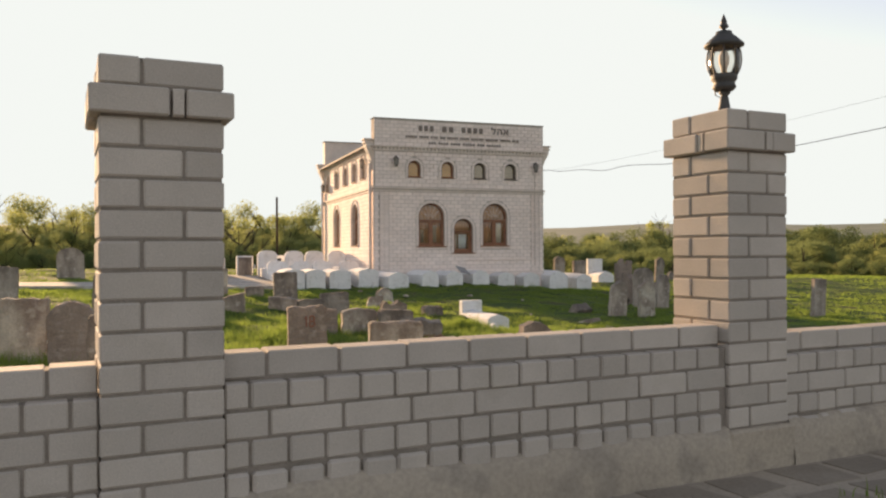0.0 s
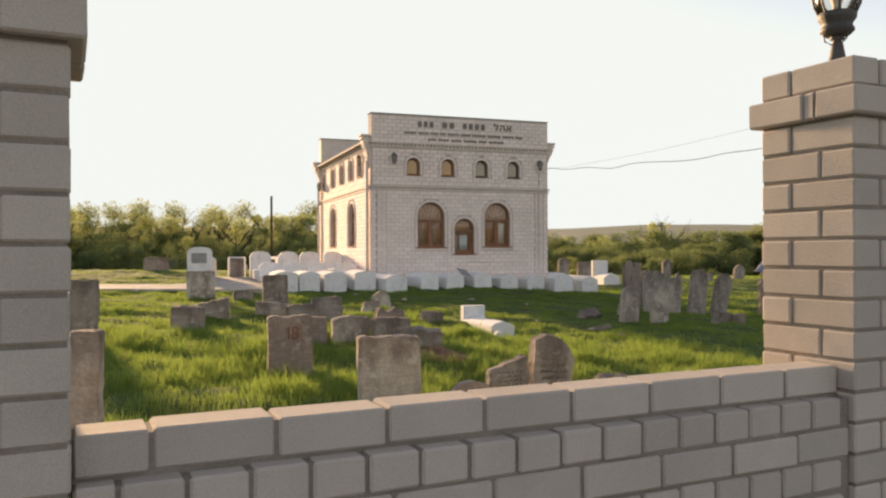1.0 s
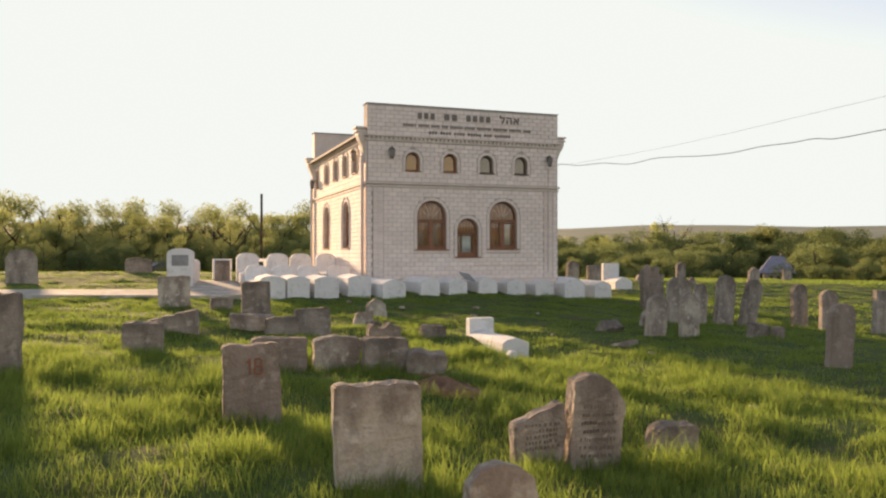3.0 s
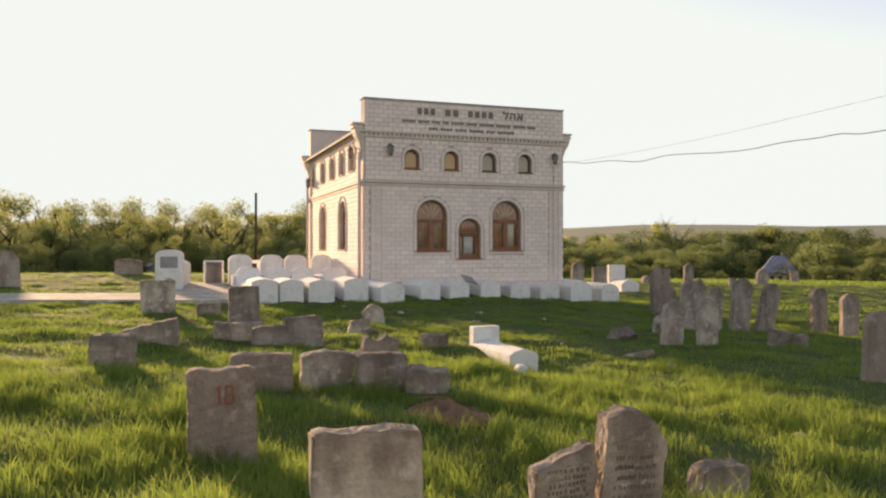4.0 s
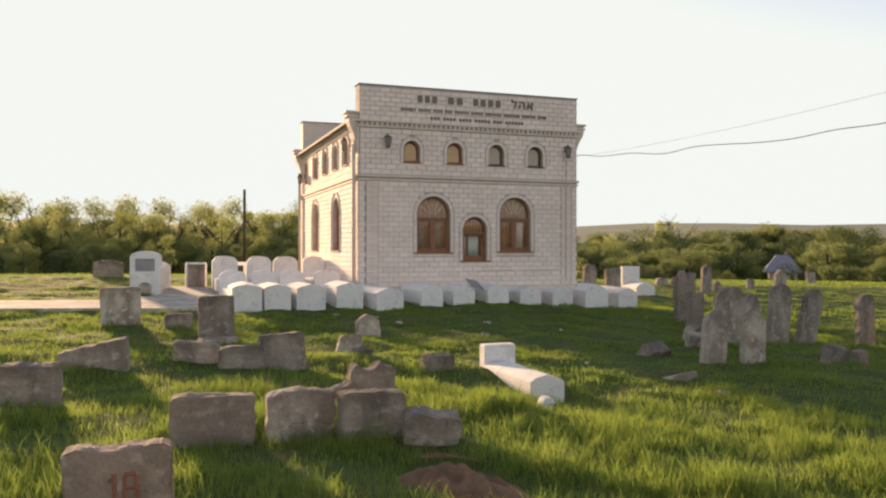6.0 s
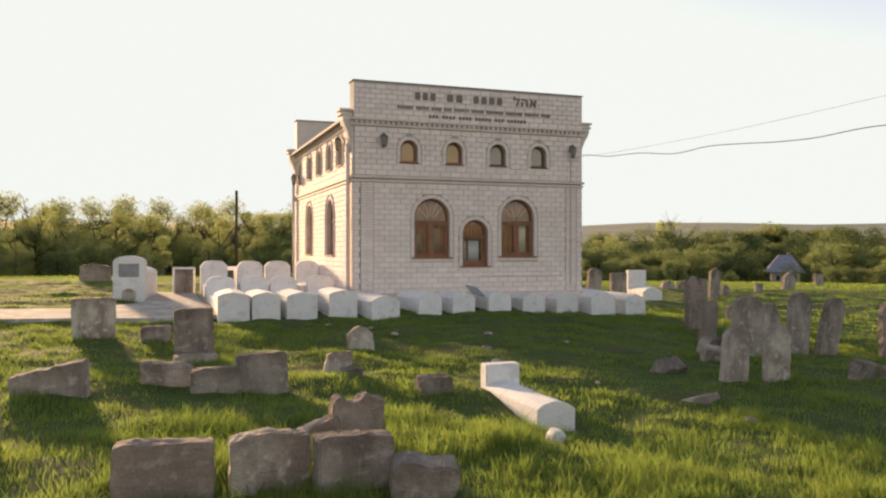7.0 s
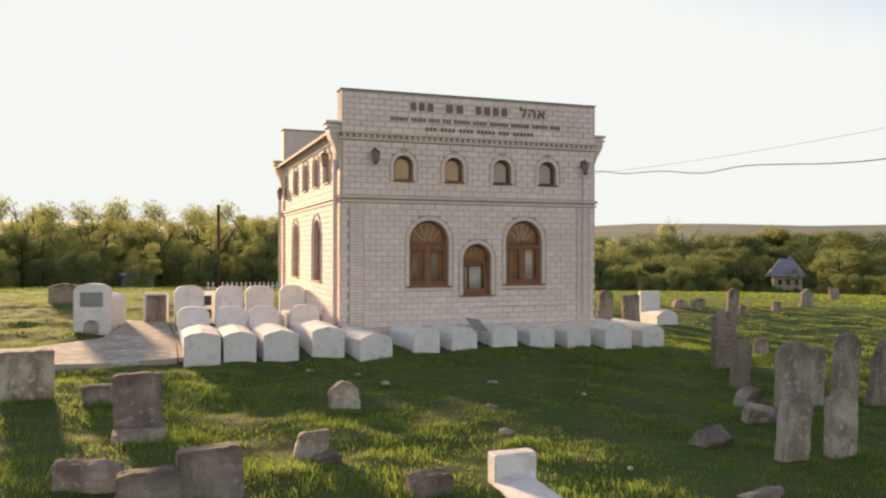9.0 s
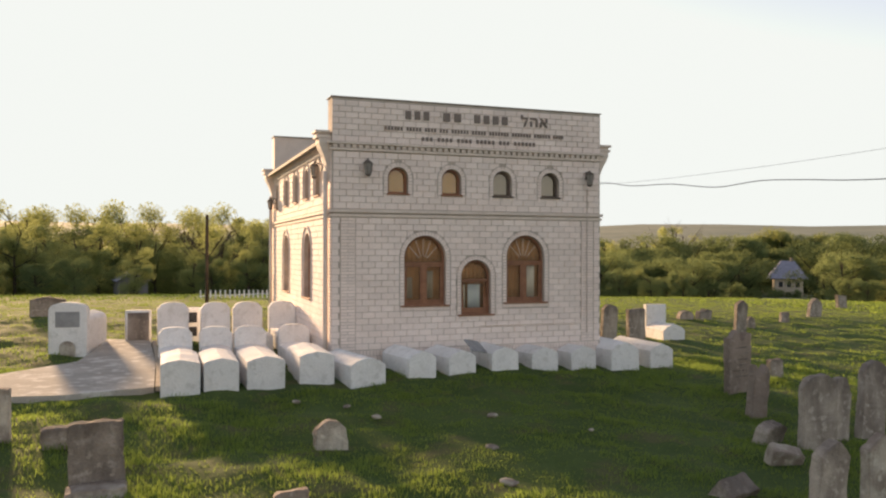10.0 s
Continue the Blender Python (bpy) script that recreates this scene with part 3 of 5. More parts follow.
def window(parent_m, x, z, w, h, style, label, wood=WOOD):
    """Round-headed wooden window: frame, transom, sashes, panes, sill."""
    win = new("window")
    win.parent = house
    win.matrix_basis = parent_m
    tagged(win, label)
    d = 0.10
    zs, r = z + h - w / 2, w / 2
    outer, inner = arch(x, z, w, h, 18), arch(x + 0.05, z + 0.05, w - 0.1, h - 0.1, 18)
    bm = bmesh.new()
    rings = [[bm.verts.new((a, y, b)) for a, b in o] for y in (d, d + 0.06) for o in (outer, inner)]
    k = len(outer)
    for i in range(k):
        j = (i + 1) % k
        bm.faces.new((rings[0][i], rings[0][j], rings[1][j], rings[1][i]))
        bm.faces.new((rings[1][i], rings[1][j], rings[3][j], rings[3][i]))
    bmesh.ops.recalc_face_normals(bm, faces=bm.faces[:])
    part("window_frame", bm, wood, win, "dark brown wooden frame")
    lip = 0.02 if style == "small" else 0.07
    part("window_sill", boxes((x - lip, x + w + lip, -0.05, d, z - 0.022, z + 0.012), bevel=0.004), wood, win, "brown painted sill")
    part("pane", prism(arch(x + 0.04, z + 0.04, w - 0.08, h - 0.08, 18), d + 0.035, d + 0.041), PANE, win, "reflecting glass pane").visible_shadow = False
    if style == "large":
        zt = z + h * 0.60
        part("transom", boxes((x + 0.05, x + w - 0.05, d - 0.01, d + 0.07, zt - 0.03, zt + 0.03), bevel=0.006), WOOD, win)
        part("mullion", boxes((x + w / 2 - 0.035, x + w / 2 + 0.035, d - 0.01, d + 0.07, z + 0.04, zt - 0.03), bevel=0.006), WOOD, win)
        for s in (0, 1):
            a, b = (x + 0.05, x + w / 2 - 0.035) if not s else (x + w / 2 + 0.035, x + w - 0.05)
            part("sash", boxes((a, a + 0.038, d, d + 0.05, z + 0.05, zt - 0.03), (b - 0.038, b, d, d + 0.05, z + 0.05, zt - 0.03), (a + 0.038, b - 0.038, d, d + 0.05, z + 0.05, z + 0.11), (a + 0.038, b - 0.038, d, d + 0.05, zt - 0.068, zt - 0.03)), WOOD, win)
        for a in (40, 65, 90, 115, 140):
            c, s_ = math.cos(radians(a)), math.sin(radians(a))
            rr = min(r - 0.06, 10)
            part("glazing_bar", tube([(x + w / 2 + 0.10 * c, d + 0.03, zt + 0.04 + 0.10 * s_), (x + w / 2 + rr * c, d + 0.03, min(zt + 0.04 + 0.47 * s_, zs + rr * s_))], 0.006, 5), TRIM_STONE, win)
    elif style == "door":
        zt = z + h * 0.62
        part("transom", boxes((x + 0.05, x + w - 0.05, d - 0.01, d + 0.07, zt - 0.025, zt + 0.03), bevel=0.006), WOOD, win)
        tilt = pose(x + 0.05, d + 0.01, z + 0.05, 0, 0, 0) @ pose(0, 0, 0, -5, 0, 0)
        sash = boxes((0, 0.05, 0, 0.05, 0, zt - z - 0.08), (w - 0.17, w - 0.10, 0, 0.05, 0, zt - z - 0.08), (0.05, w - 0.17, 0, 0.05, 0, 0.09), (0.05, w - 0.17, 0, 0.05, zt - z - 0.12, zt - z - 0.08))
        bmesh.ops.transform(sash, matrix=tilt, verts=sash.verts)
        part("sash", sash, WOOD, win, "tilted open brown sash")
    return win


L_FRONT, L_SIDE = X1 - X0, Y1 - Y0
for nm, m, length, z1, ops, lab in (("wall_front", FRONT, L_FRONT, ZTOP, front_open, "front wall"), ("wall_side", SIDE, L_SIDE, ZCORN + 0.1, side_open, "side wall")):
    w = part(nm, wall_with_openings(length, ZB, z1, ops, 0.38), WALL_MORTAR, house, "mortar-grey backing of the brick wall")
    w.matrix_basis = m
part("wall_back", boxes((X0 + 0.39, X1, Y1 - 0.38, Y1, ZB, ZBACK), (X0, X0 + 0.39, Y1 - 0.38, Y1 + 0.001, ZCORN + 0.1, ZBACK)), TRIM_STONE, house, "plain back wall with a high parapet")
part("wall_side", boxes((X1 - 0.38, X1, Y0 + 0.382, Y1 - 0.382, ZB, ZCORN + 0.1)), TRIM_STONE, house)
part("floor_slab", boxes((X0 + 0.39, X1 - 0.39, Y0 + 0.39, Y1 - 0.39, 0.5, 0.8)), PLASTER_IN, house)
part("ceiling_slab", boxes((X0 + 0.39, X1 - 0.39, Y0 + 0.39, Y1 - 0.39, ZCORN - 0.15, ZCORN)), PLASTER_IN, house)
part("partition", boxes((X0 + 0.39, X1 - 0.39, Y0 + 2.6, Y0 + 2.7, 0.8, ZCORN - 0.15)), PLASTER_IN, house, "warm plastered inner wall")
bm = prism([(X0 - 0.12, ZCORN + 0.142), (X1 + 0.12, ZCORN + 0.142), (X1 + 0.12, ZCORN + 0.16), ((X0 + X1) / 2, ZCORN + 0.6), (X0 - 0.12, ZCORN + 0.16)], Y0 + 0.39, Y1 - 0.39)
part("roof", bm, SHEET_ROOF, house, "low grey metal roof between parapets")

# facing bricks of the front
lower = coursed(L_FRONT, 1.02, ZBAND - 0.08, front_open, 0.095, (0.47, L_FRONT - 0.47))
upper = coursed(L_FRONT, ZBAND + 0.09, ZCORN - 0.07, front_open, 0.095, (0.02, L_FRONT - 0.02))
crown = coursed(L_FRONT, ZCORN + 0.12, ZTOP - 0.05, [], 0, (0.0, L_FRONT))
foot = coursed(L_FRONT, ZB, 0.90, [], 0, (0.0, L_FRONT))
edge = []
for a, b in ((0.0, 0.15), (L_FRONT - 0.15, L_FRONT)):
    edge += coursed(L_FRONT, 1.02, ZBAND - 0.08, [], 0, (a, b))
for a, b in ((0.17, 0.46), (L_FRONT - 0.46, L_FRONT - 0.17)):
    edge += quoin(a, b, 1.02, ZBAND - 0.08)
soldier = [(0.01 + i * 0.068, 0.905, 0.060, 0.105) for i in range(int(L_FRONT / 0.068))]
singles = sorted(lower, key=lambda p: p[1])[-290:]
for x, z, lx, lz in singles:
    ob = new("brick", UNIT_BRICK)
    ob.parent = house
    ob.matrix_basis = FRONT @ pose(x, 0, z) @ Matrix.Diagonal((lx, 0.014 + random.uniform(-0.003, 0.003), lz, 1))
keep = set(singles)
me = joined_bricks([p for p in lower if p not in keep] + upper + crown + foot + edge + soldier)
rest = tagged(part("facing_bricks", me, None, house), "cream facing bricks with dark joints", kind="stuff")
rest.matrix_basis = FRONT
side_pieces = coursed(L_SIDE, 0.4, ZBAND - 0.08, side_open, 0.095, (0.02, L_SIDE - 0.47)) + coursed(L_SIDE, ZBAND + 0.09, ZCORN - 0.05, side_open, 0.095, (0.02, L_SIDE - 0.02)) + quoin(L_SIDE - 0.46, L_SIDE - 0.02, 0.4, ZBAND - 0.08)
rest = tagged(part("facing_bricks", joined_bricks(side_pieces), None, house), "cream facing bricks with dark joints", kind="stuff")
rest.matrix_basis = SIDE

# string courses, cornice and coping
for m, length, tag in ((FRONT, L_FRONT, 0), (SIDE, L_SIDE, 1)):
    s = part("string_course", boxes((-0.03, length + 0.03, -0.035, 0.02, ZBAND - 0.07, ZBAND - 0.015), (-0.05, length + 0.05, -0.055, 0.02, ZBAND + 0.015, ZBAND + 0.075), bevel=0.005), TRIM_STONE, house, "double projecting brick string course")
    s.matrix_basis = m
    bm = boxes((-0.04, length + 0.04, -0.05, 0.02, ZCORN - 0.055, ZCORN - 0.005), (-0.07, length + 0.07, -0.085, 0.02, ZCORN + 0.065, ZCORN + 0.11), bevel=0.005)
    n = int(length / 0.125)
    for i in range(n):
        box(bm, i * length / n + 0.012, (i + 0.72) * length / n, -0.06, 0.02, ZCORN + 0.003, ZCORN + 0.06)
    s = part("cornice", bm, TRIM_STONE, house, "dentilled brick cornice")
    s.matrix_basis = m
s = part("eave", boxes((0.3, L_SIDE - 0.35, -0.20, 0.05, ZCORN + 0.112, ZCORN + 0.14), (0.3, L_SIDE - 0.35, -0.22, -0.17, ZCORN + 0.08, ZCORN + 0.15), bevel=0.006), COPING, house, "metal gutter and eave board")
s.matrix_basis = SIDE
part("coping", boxes((X0 - 0.03, X1 + 0.03, Y0 - 0.03, Y0 + 0.42, ZTOP, ZTOP + 0.02), bevel=0.006), COPING, house, "dull sheet-metal parapet coping")
part("coping", boxes((X0 - 0.03, X1 + 0.03, Y1 - 0.42, Y1 + 0.04, ZBACK, ZBACK + 0.03), bevel=0.006), COPING, house, "dull sheet-metal parapet coping")


def corbel(x, y, sx, parent):
    """Corner bracket that swells upward to a small capped block."""
    bm = bmesh.new()
    prof = [(0.02, 4.30), (0.05, 4.45), (0.07, 4.60), (0.13, 4.78), (0.20, 4.92), (0.24, 5.03), (0.24, 5.12)]
    rings = []
    for o, z in prof:
        h_ = 0.07 + o * 0.45
        rings.append([bm.verts.new(v) for v in ((x, y - h_, z), (x + sx * o, y - h_, z), (x + sx * o, y + h_, z), (x, y + h_, z))])
    for a, b in zip(rings, rings[1:]):
        for i in range(4):
            bm.faces.new((a[i], a[(i + 1) % 4], b[(i + 1) % 4], b[i]))
    bm.faces.new(rings[0])
    bm.faces.new(rings[-1])
    bmesh.ops.recalc_face_normals(bm, faces=bm.faces[:])
    box(bm, min(x, x + sx * 0.29), max(x, x + sx * 0.29), y - 0.19, y + 0.19, 5.122, 5.175, bevel=0.006)
    box(bm, min(x + sx * 0.02, x + sx * 0.31), max(x + sx * 0.02, x + sx * 0.31), y - 0.20, y + 0.20, 5.225, 5.275, bevel=0.006)
    box(bm, min(x + sx * 0.01, x + sx * 0.26), max(x + sx * 0.01, x + sx * 0.26), y - 0.15, y + 0.15, 5.175, 5.225)
    return part("corner_bracket", bm, TRIM_STONE, parent, "swelling corner bracket with a capped block")


corbel(X0 - 0.005, Y0 + 0.23, -1, house)
corbel(X0 - 0.005, Y1 - 0.25, -1, house)
corbel(X1 + 0.005, Y0 + 0.23, 1, house)
for y in (Y0 + 0.23, Y1 - 0.25):
    part("downpipe", tube([(X0 - 0.08, y, 4.5), (X0 - 0.08, y, 0.55)], 0.05, 10), TRIM_STONE, house, "cream painted downpipe", smooth=True)

for i, o in enumerate(front_open):
    style = "small" if i < 4 else ("door" if i == 6 else "large")
    lab = {"small": "small round-headed window with a drawn blind", "door": "small round-headed window with a tilted open sash", "large": "large round-headed brown wooden window with a fan light"}[style]
    window(FRONT, *o, style, lab, WOOD_GREY if i in (2, 3) else WOOD)
    tagged(part("arch_surround", surround(*o), WALL_BRICK, house, "radiating brick surround"), kind="stuff").matrix_basis = FRONT
    part("moulding", label_moulding(*o), WALL_MORTAR, house, "thin raised line round the opening").matrix_basis = FRONT
    d = 0.155
    if i < 4:
        c = tagged(part("blind", boxes((o[0] + 0.02, o[0] + o[2] - 0.02, d, d + 0.01, o[1], o[1] + o[3])), (CURTAIN, CURTAIN, CURTAIN_GREY, CURTAIN_GREY)[i]), ("amber" if i < 2 else "pale grey") + " blind drawn behind a small window", "blind", "window blinds")
        c.matrix_basis = FRONT
for i, o in enumerate(side_open):
    style = "small" if i < 5 else "large"
    window(SIDE, *o, style, "round-headed brown window in the sunlit side wall")
    tagged(part("arch_surround", surround(*o), WALL_BRICK, house, "radiating brick surround"), kind="stuff").matrix_basis = SIDE
    part("moulding", label_moulding(*o, off=0.13, r=0.03), TRIM_STONE, house, "raised hood moulding").matrix_basis = SIDE


def wavy(name, x0, x1, z0, z1, mat_, label, y_in=0.25):
    bm = bmesh.new()
    cols = []
    for i in range(25):
        x = x0 + (x1 - x0) * i / 24
        y = y_in + 0.02 * math.sin(i * 1.7)
        cols.append([bm.verts.new((x, y, z0)), bm.verts.new((x, y, z1)), bm.verts.new((x, y + 0.006, z1)), bm.verts.new((x, y + 0.006, z0))])
    for a, b in zip(cols, cols[1:]):
        for k in range(4):
            bm.faces.new((a[k], a[(k + 1) % 4], b[(k + 1) % 4], b[k]))
    c = tagged(part(name, bm, mat_, smooth=True), label, "curtain")
    c.matrix_basis = FRONT
    return c


# brown sheets added behind the glass to paint the panes' warm reflections
wavy("curtain", 8.12 - X0, 9.1 - X0, 1.80, 3.30, REFLECTION_BROWN, "brown sheet painting the warm reflection in a large window", 0.245)
wavy("curtain", 10.34 - X0, 11.32 - X0, 1.80, 3.30, REFLECTION_BROWN, "brown sheet painting the warm reflection in a large window", 0.245)
wavy("curtain", 9.33 - X0, 10.1 - X0, 1.60, 2.85, REFLECTION_BROWN, "brown sheet painting the warm reflection in the tilted window", 0.36)
wavy("curtain", 10.86 - X0, 11.12 - X0, 1.96, 2.70, CURTAIN_WHITE, "white curtain hanging inside a large window", 0.18)
wavy("curtain", 9.50 - X0, 9.56 - X0, 1.74, 2.32, CURTAIN_WHITE, "white curtain drawn aside in the tilted window", 0.24)
# the blue sheet is added as a painted sky reflection of the tilted pane
wavy("curtain", 9.60 - X0, 9.87 - X0, 1.70, 2.34, REFLECTION_BLUE, "pale blue sheet painting the sky reflection in the tilted window", 0.19)
wavy("curtain", 8.27 - X0, 8.40 - X0, 2.0, 2.42, CURTAIN_GREY, "pale curtain strip inside a large window", 0.19)
wavy("curtain", 8.68 - X0, 8.84 - X0, 2.0, 2.55, CURTAIN_GREY, "pale curtain strip inside a large window", 0.19)
# strips behind the fan lights, coloured like the amber reflections in their glass
for xa, xb, za, zb in ((8.22, 9.0, 2.74, 3.24), (10.44, 11.22, 2.76, 3.26), (9.42, 10.0, 2.38, 2.75)):
    wavy("curtain", xa - X0, xb - X0, za, zb, REFLECTION_BROWN, "brown strip painting the amber reflection in a fan light", 0.20)

# thin pipes and cable on the front
part("conduit", tube([(12.16, Y0 - 0.03, 3.55), (12.16, Y0 - 0.03, 1.45), (11.98, Y0 - 0.03, 1.44), (9.78, Y0 - 0.03, 1.43)], 0.014, 6), WALL_BRICK, house, "pale surface conduit")
part("conduit", tube([(12.28, Y0 - 0.03, 4.3), (12.28, Y0 - 0.03, 1.2)], 0.010, 6), WALL_MORTAR, house, "thin dark cable")

# lettering on the parapet: plain bars, one for each unreadable or withheld letter
rnd = random.Random(11)


def bars(x0, x1, z0, z1, words, gap_word, m, parent, depth=0.02, mat_=LETTER, stroke=0.55, single=False):
    total = sum(words) + gap_word * (len(words) - 1)
    u = (x1 - x0) / total
    x = x0
    bm = bmesh.new()
    for wd in words:
        for k in range(wd):
            if single:
                ob = part("letter", boxes((x + u * (0.5 - stroke / 2), x + u * (0.5 + stroke / 2), -0.018 - depth, -0.012, z0, z1), bevel=0.004), mat_, parent, "dark raised letter as a plain bar")
                ob.matrix_basis = m
                x += u
                continue
            box(bm, x + u * (0.5 - stroke / 2), x + u * (0.5 + stroke / 2), -0.018 - depth, -0.012, z0, z1)
            x += u
        x += u * gap_word
    if single:
        bm.free()
        return None
    ob = tagged(part("lettering", bm, mat_, parent, "row of small dark letters as plain bars"), kind="stuff")
    ob.matrix_basis = m
    return ob


for a, b, count in ((8.15, 8.72, 3), (8.94, 9.41, 2), (9.62, 10.44, 4)):
    bars(a - X0, b - X0, 5.565, 5.735, [count], 1.0, FRONT, house, stroke=0.62, single=True)


def word(text, x0, x1, z0, tall, m, parent, depth=0.02):
    """Raised letters of one word from the built-in font, one part each, fitted between x0 and x1."""
    glyphs = []
    for ch in text:
        cu = bpy.data.curves.new("letter", "FONT")
        cu.body = ch
        cu.extrude = 0.5
        cu.offset = 0.015
        cu.resolution_u = 3
        ob = bpy.data.objects.new("letter", cu)
        bm = bmesh.new()
        me = ob.to_mesh()
        bm.from_mesh(me)
        ob.to_mesh_clear()
        bpy.data.objects.remove(ob)
        bpy.data.curves.remove(cu)
        glyphs.append(bm)
    spans = [(min(v.co.x for v in b.verts), max(v.co.x for v in b.verts)) for b in glyphs]
    gap = 0.16
    total = sum(q - p for p, q in spans) + gap * (len(spans) - 1)
    k = (x1 - x0) / total
    x = x0
    for b, (p, q) in zip(glyphs, spans):
        for v in b.verts:
            cx, cy, cz = v.co
            v.co = (x + (cx - p) * k, -0.012 - (cz + 0.5) * (depth + 0.006), z0 + cy * tall)
        bmesh.ops.recalc_face_normals(b, faces=b.faces[:])
        part("letter", b, LETTER, parent, "dark raised letter").matrix_basis = m
        x += (q - p + gap) * k


# the word for a tomb house, which reads from right to left
word("\u05dc\u05d4\u05d0", 10.71 - X0, 11.33 - X0, 5.565, 0.30, FRONT, house)
bars(7.75 - X0, 11.71 - X0, 5.335, 5.405, [6, 5, 4, 3, 6, 5, 7, 7, 6, 4], 0.9, FRONT, house)
bars(8.51 - X0, 11.05 - X0, 5.15, 5.225, [3, 4, 4, 5, 3, 6], 0.9, FRONT, house)


def wall_lantern(m):
    p = thing("wall_lantern", m, "dark metal wall lantern on a bracket", "lantern", "wall lanterns")
    part("backplate", boxes((-0.03, 0.03, -0.02, 0.0, -0.05, 0.12), bevel=0.004), LAMP_METAL, p)
    part("arm", tube([(0, -0.01, 0.08), (0, -0.10, 0.13), (0, -0.15, 0.10)], 0.01, 6), LAMP_METAL, p)
    part("roof", lathe([(0.10, 0.04), (0.10, 0.05), (0.05, 0.09), (0.015, 0.11), (0.012, 0.14)], 6), LAMP_METAL, p).matrix_basis = pose(0, -0.15, 0)
    part("glass", lathe([(0.055, -0.17), (0.085, 0.04)], 6), LAMP_PANE_GREY, p, "clouded grey glass").matrix_basis = pose(0, -0.15, 0)
    part("base", lathe([(0.02, -0.21), (0.06, -0.18), (0.06, -0.165)], 6), LAMP_METAL, p).matrix_basis = pose(0, -0.15, 0)
    for k in range(6):
        a = 2 * math.pi * k / 6
        part("rib", tube([(0.056 * math.cos(a), 0.056 * math.sin(a) - 0.15, -0.17), (0.088 * math.cos(a), 0.088 * math.sin(a) - 0.15, 0.04)], 0.006, 4), LAMP_METAL, p)
    return p


lan = wall_lantern(FRONT @ pose(7.39 - X0, -0.016, 4.60))
copy_thing(lan, FRONT @ pose(12.27 - X0, -0.016, 4.54))
copy_thing(lan, SIDE @ pose(L_SIDE - 0.95, -0.016, 4.62))
copy_thing(lan, SIDE @ pose(0.8, -0.016, 4.3))

# overhead cables
for prof, r in (([(0, 4.43), (1.1, 4.29), (2.3, 4.235), (3.5, 4.09), (4.5, 4.125), (5.4, 4.07), (6.2, 4.0), (7.1, 3.965), (8.0, 4.0), (8.8, 3.98), (9.3, 3.99), (9.75, 3.93), (10.6, 3.95), (11.4, 3.98), (14, 4.1), (20, 4.5), (34, 6.2)], 0.0075),
               ([(0, 4.40), (1.3, 4.36), (4, 4.35), (5.7, 4.37), (7.2, 4.41), (9.1, 4.48), (11.2, 4.56), (20, 5.0), (34, 6.4)], 0.0025)):
    # the slack wire keeps the kinks of its old coil
    run = []
    for k, (d, z) in enumerate(prof[:-1]):
        d1, z1 = prof[k + 1]
        m0 = 0 if k == 0 else (z1 - prof[k - 1][1]) / (d1 - prof[k - 1][0])
        m1 = (prof[k + 2][1] - z) / (prof[k + 2][0] - d) if k + 2 < len(prof) else (z1 - z) / (d1 - d)
        for j in range(6):
            u, g = j / 6, d1 - d
            zz = (2 * u ** 3 - 3 * u ** 2 + 1) * z + (u ** 3 - 2 * u ** 2 + u) * g * m0 + (3 * u ** 2 - 2 * u ** 3) * z1 + (u ** 3 - u ** 2) * g * m1
            run.append((12.6 + (d + g * u) * 0.0698, 23.28 - (d + g * u) * 0.9976, zz))
    run.append((12.6 + prof[-1][0] * 0.0698, 23.28 - prof[-1][0] * 0.9976, prof[-1][1]))
    tagged(part("overhead_cable", tube(run, r, 5), CABLE), "thin dark overhead cable running from the wall", "cable", "overhead cables")

# ---- whitewashed tombs ----
def soften(bm, off, segs=2):
    bmesh.ops.bevel(bm, geom=[e for e in bm.edges if e.calc_face_angle(0) > 0.3], offset=off, segments=segs, affect="EDGES", clamp_overlap=True)


def wobble(bm, amount, freq, seed):
    for v in bm.verts:
        v.co += noise.noise_vector(v.co * freq + Vector((seed, seed * 0.7, 0))) * amount


def slab_outline(w, side, top, shape):
    """Head outline (x, z) from a straight side height up to its top."""
    if shape == "bell":
        s = top - w * 0.20
        return [(-w / 2, -0.25), (w / 2, -0.25), (w / 2, s), (w * 0.43, s + 0.03)] + [(w * 0.42 * math.cos(math.pi * k / 12), s + 0.05 + (top - s - 0.05) * math.sin(math.pi * k / 12)) for k in range(1, 12)] + [(-w * 0.43, s + 0.03), (-w / 2, s)]
    if shape == "arch":
        return [(-w / 2, -0.25), (w / 2, -0.25), (w / 2, side)] + [(w / 2 * math.cos(math.pi * k / 12) * (0.98), side + (top - side) * math.sin(math.pi * k / 12)) for k in range(1, 12)] + [(-w / 2, side)]
    if shape == "gable":
        return [(-w / 2, -0.25), (w / 2, -0.25), (w / 2, side), (w * 0.33, side + (top - side) * 0.52), (0, top), (-w * 0.33, side + (top - side) * 0.52), (-w / 2, side)]
    return [(-w / 2, -0.25), (w / 2, -0.25), (w / 2, top), (-w / 2, top)]


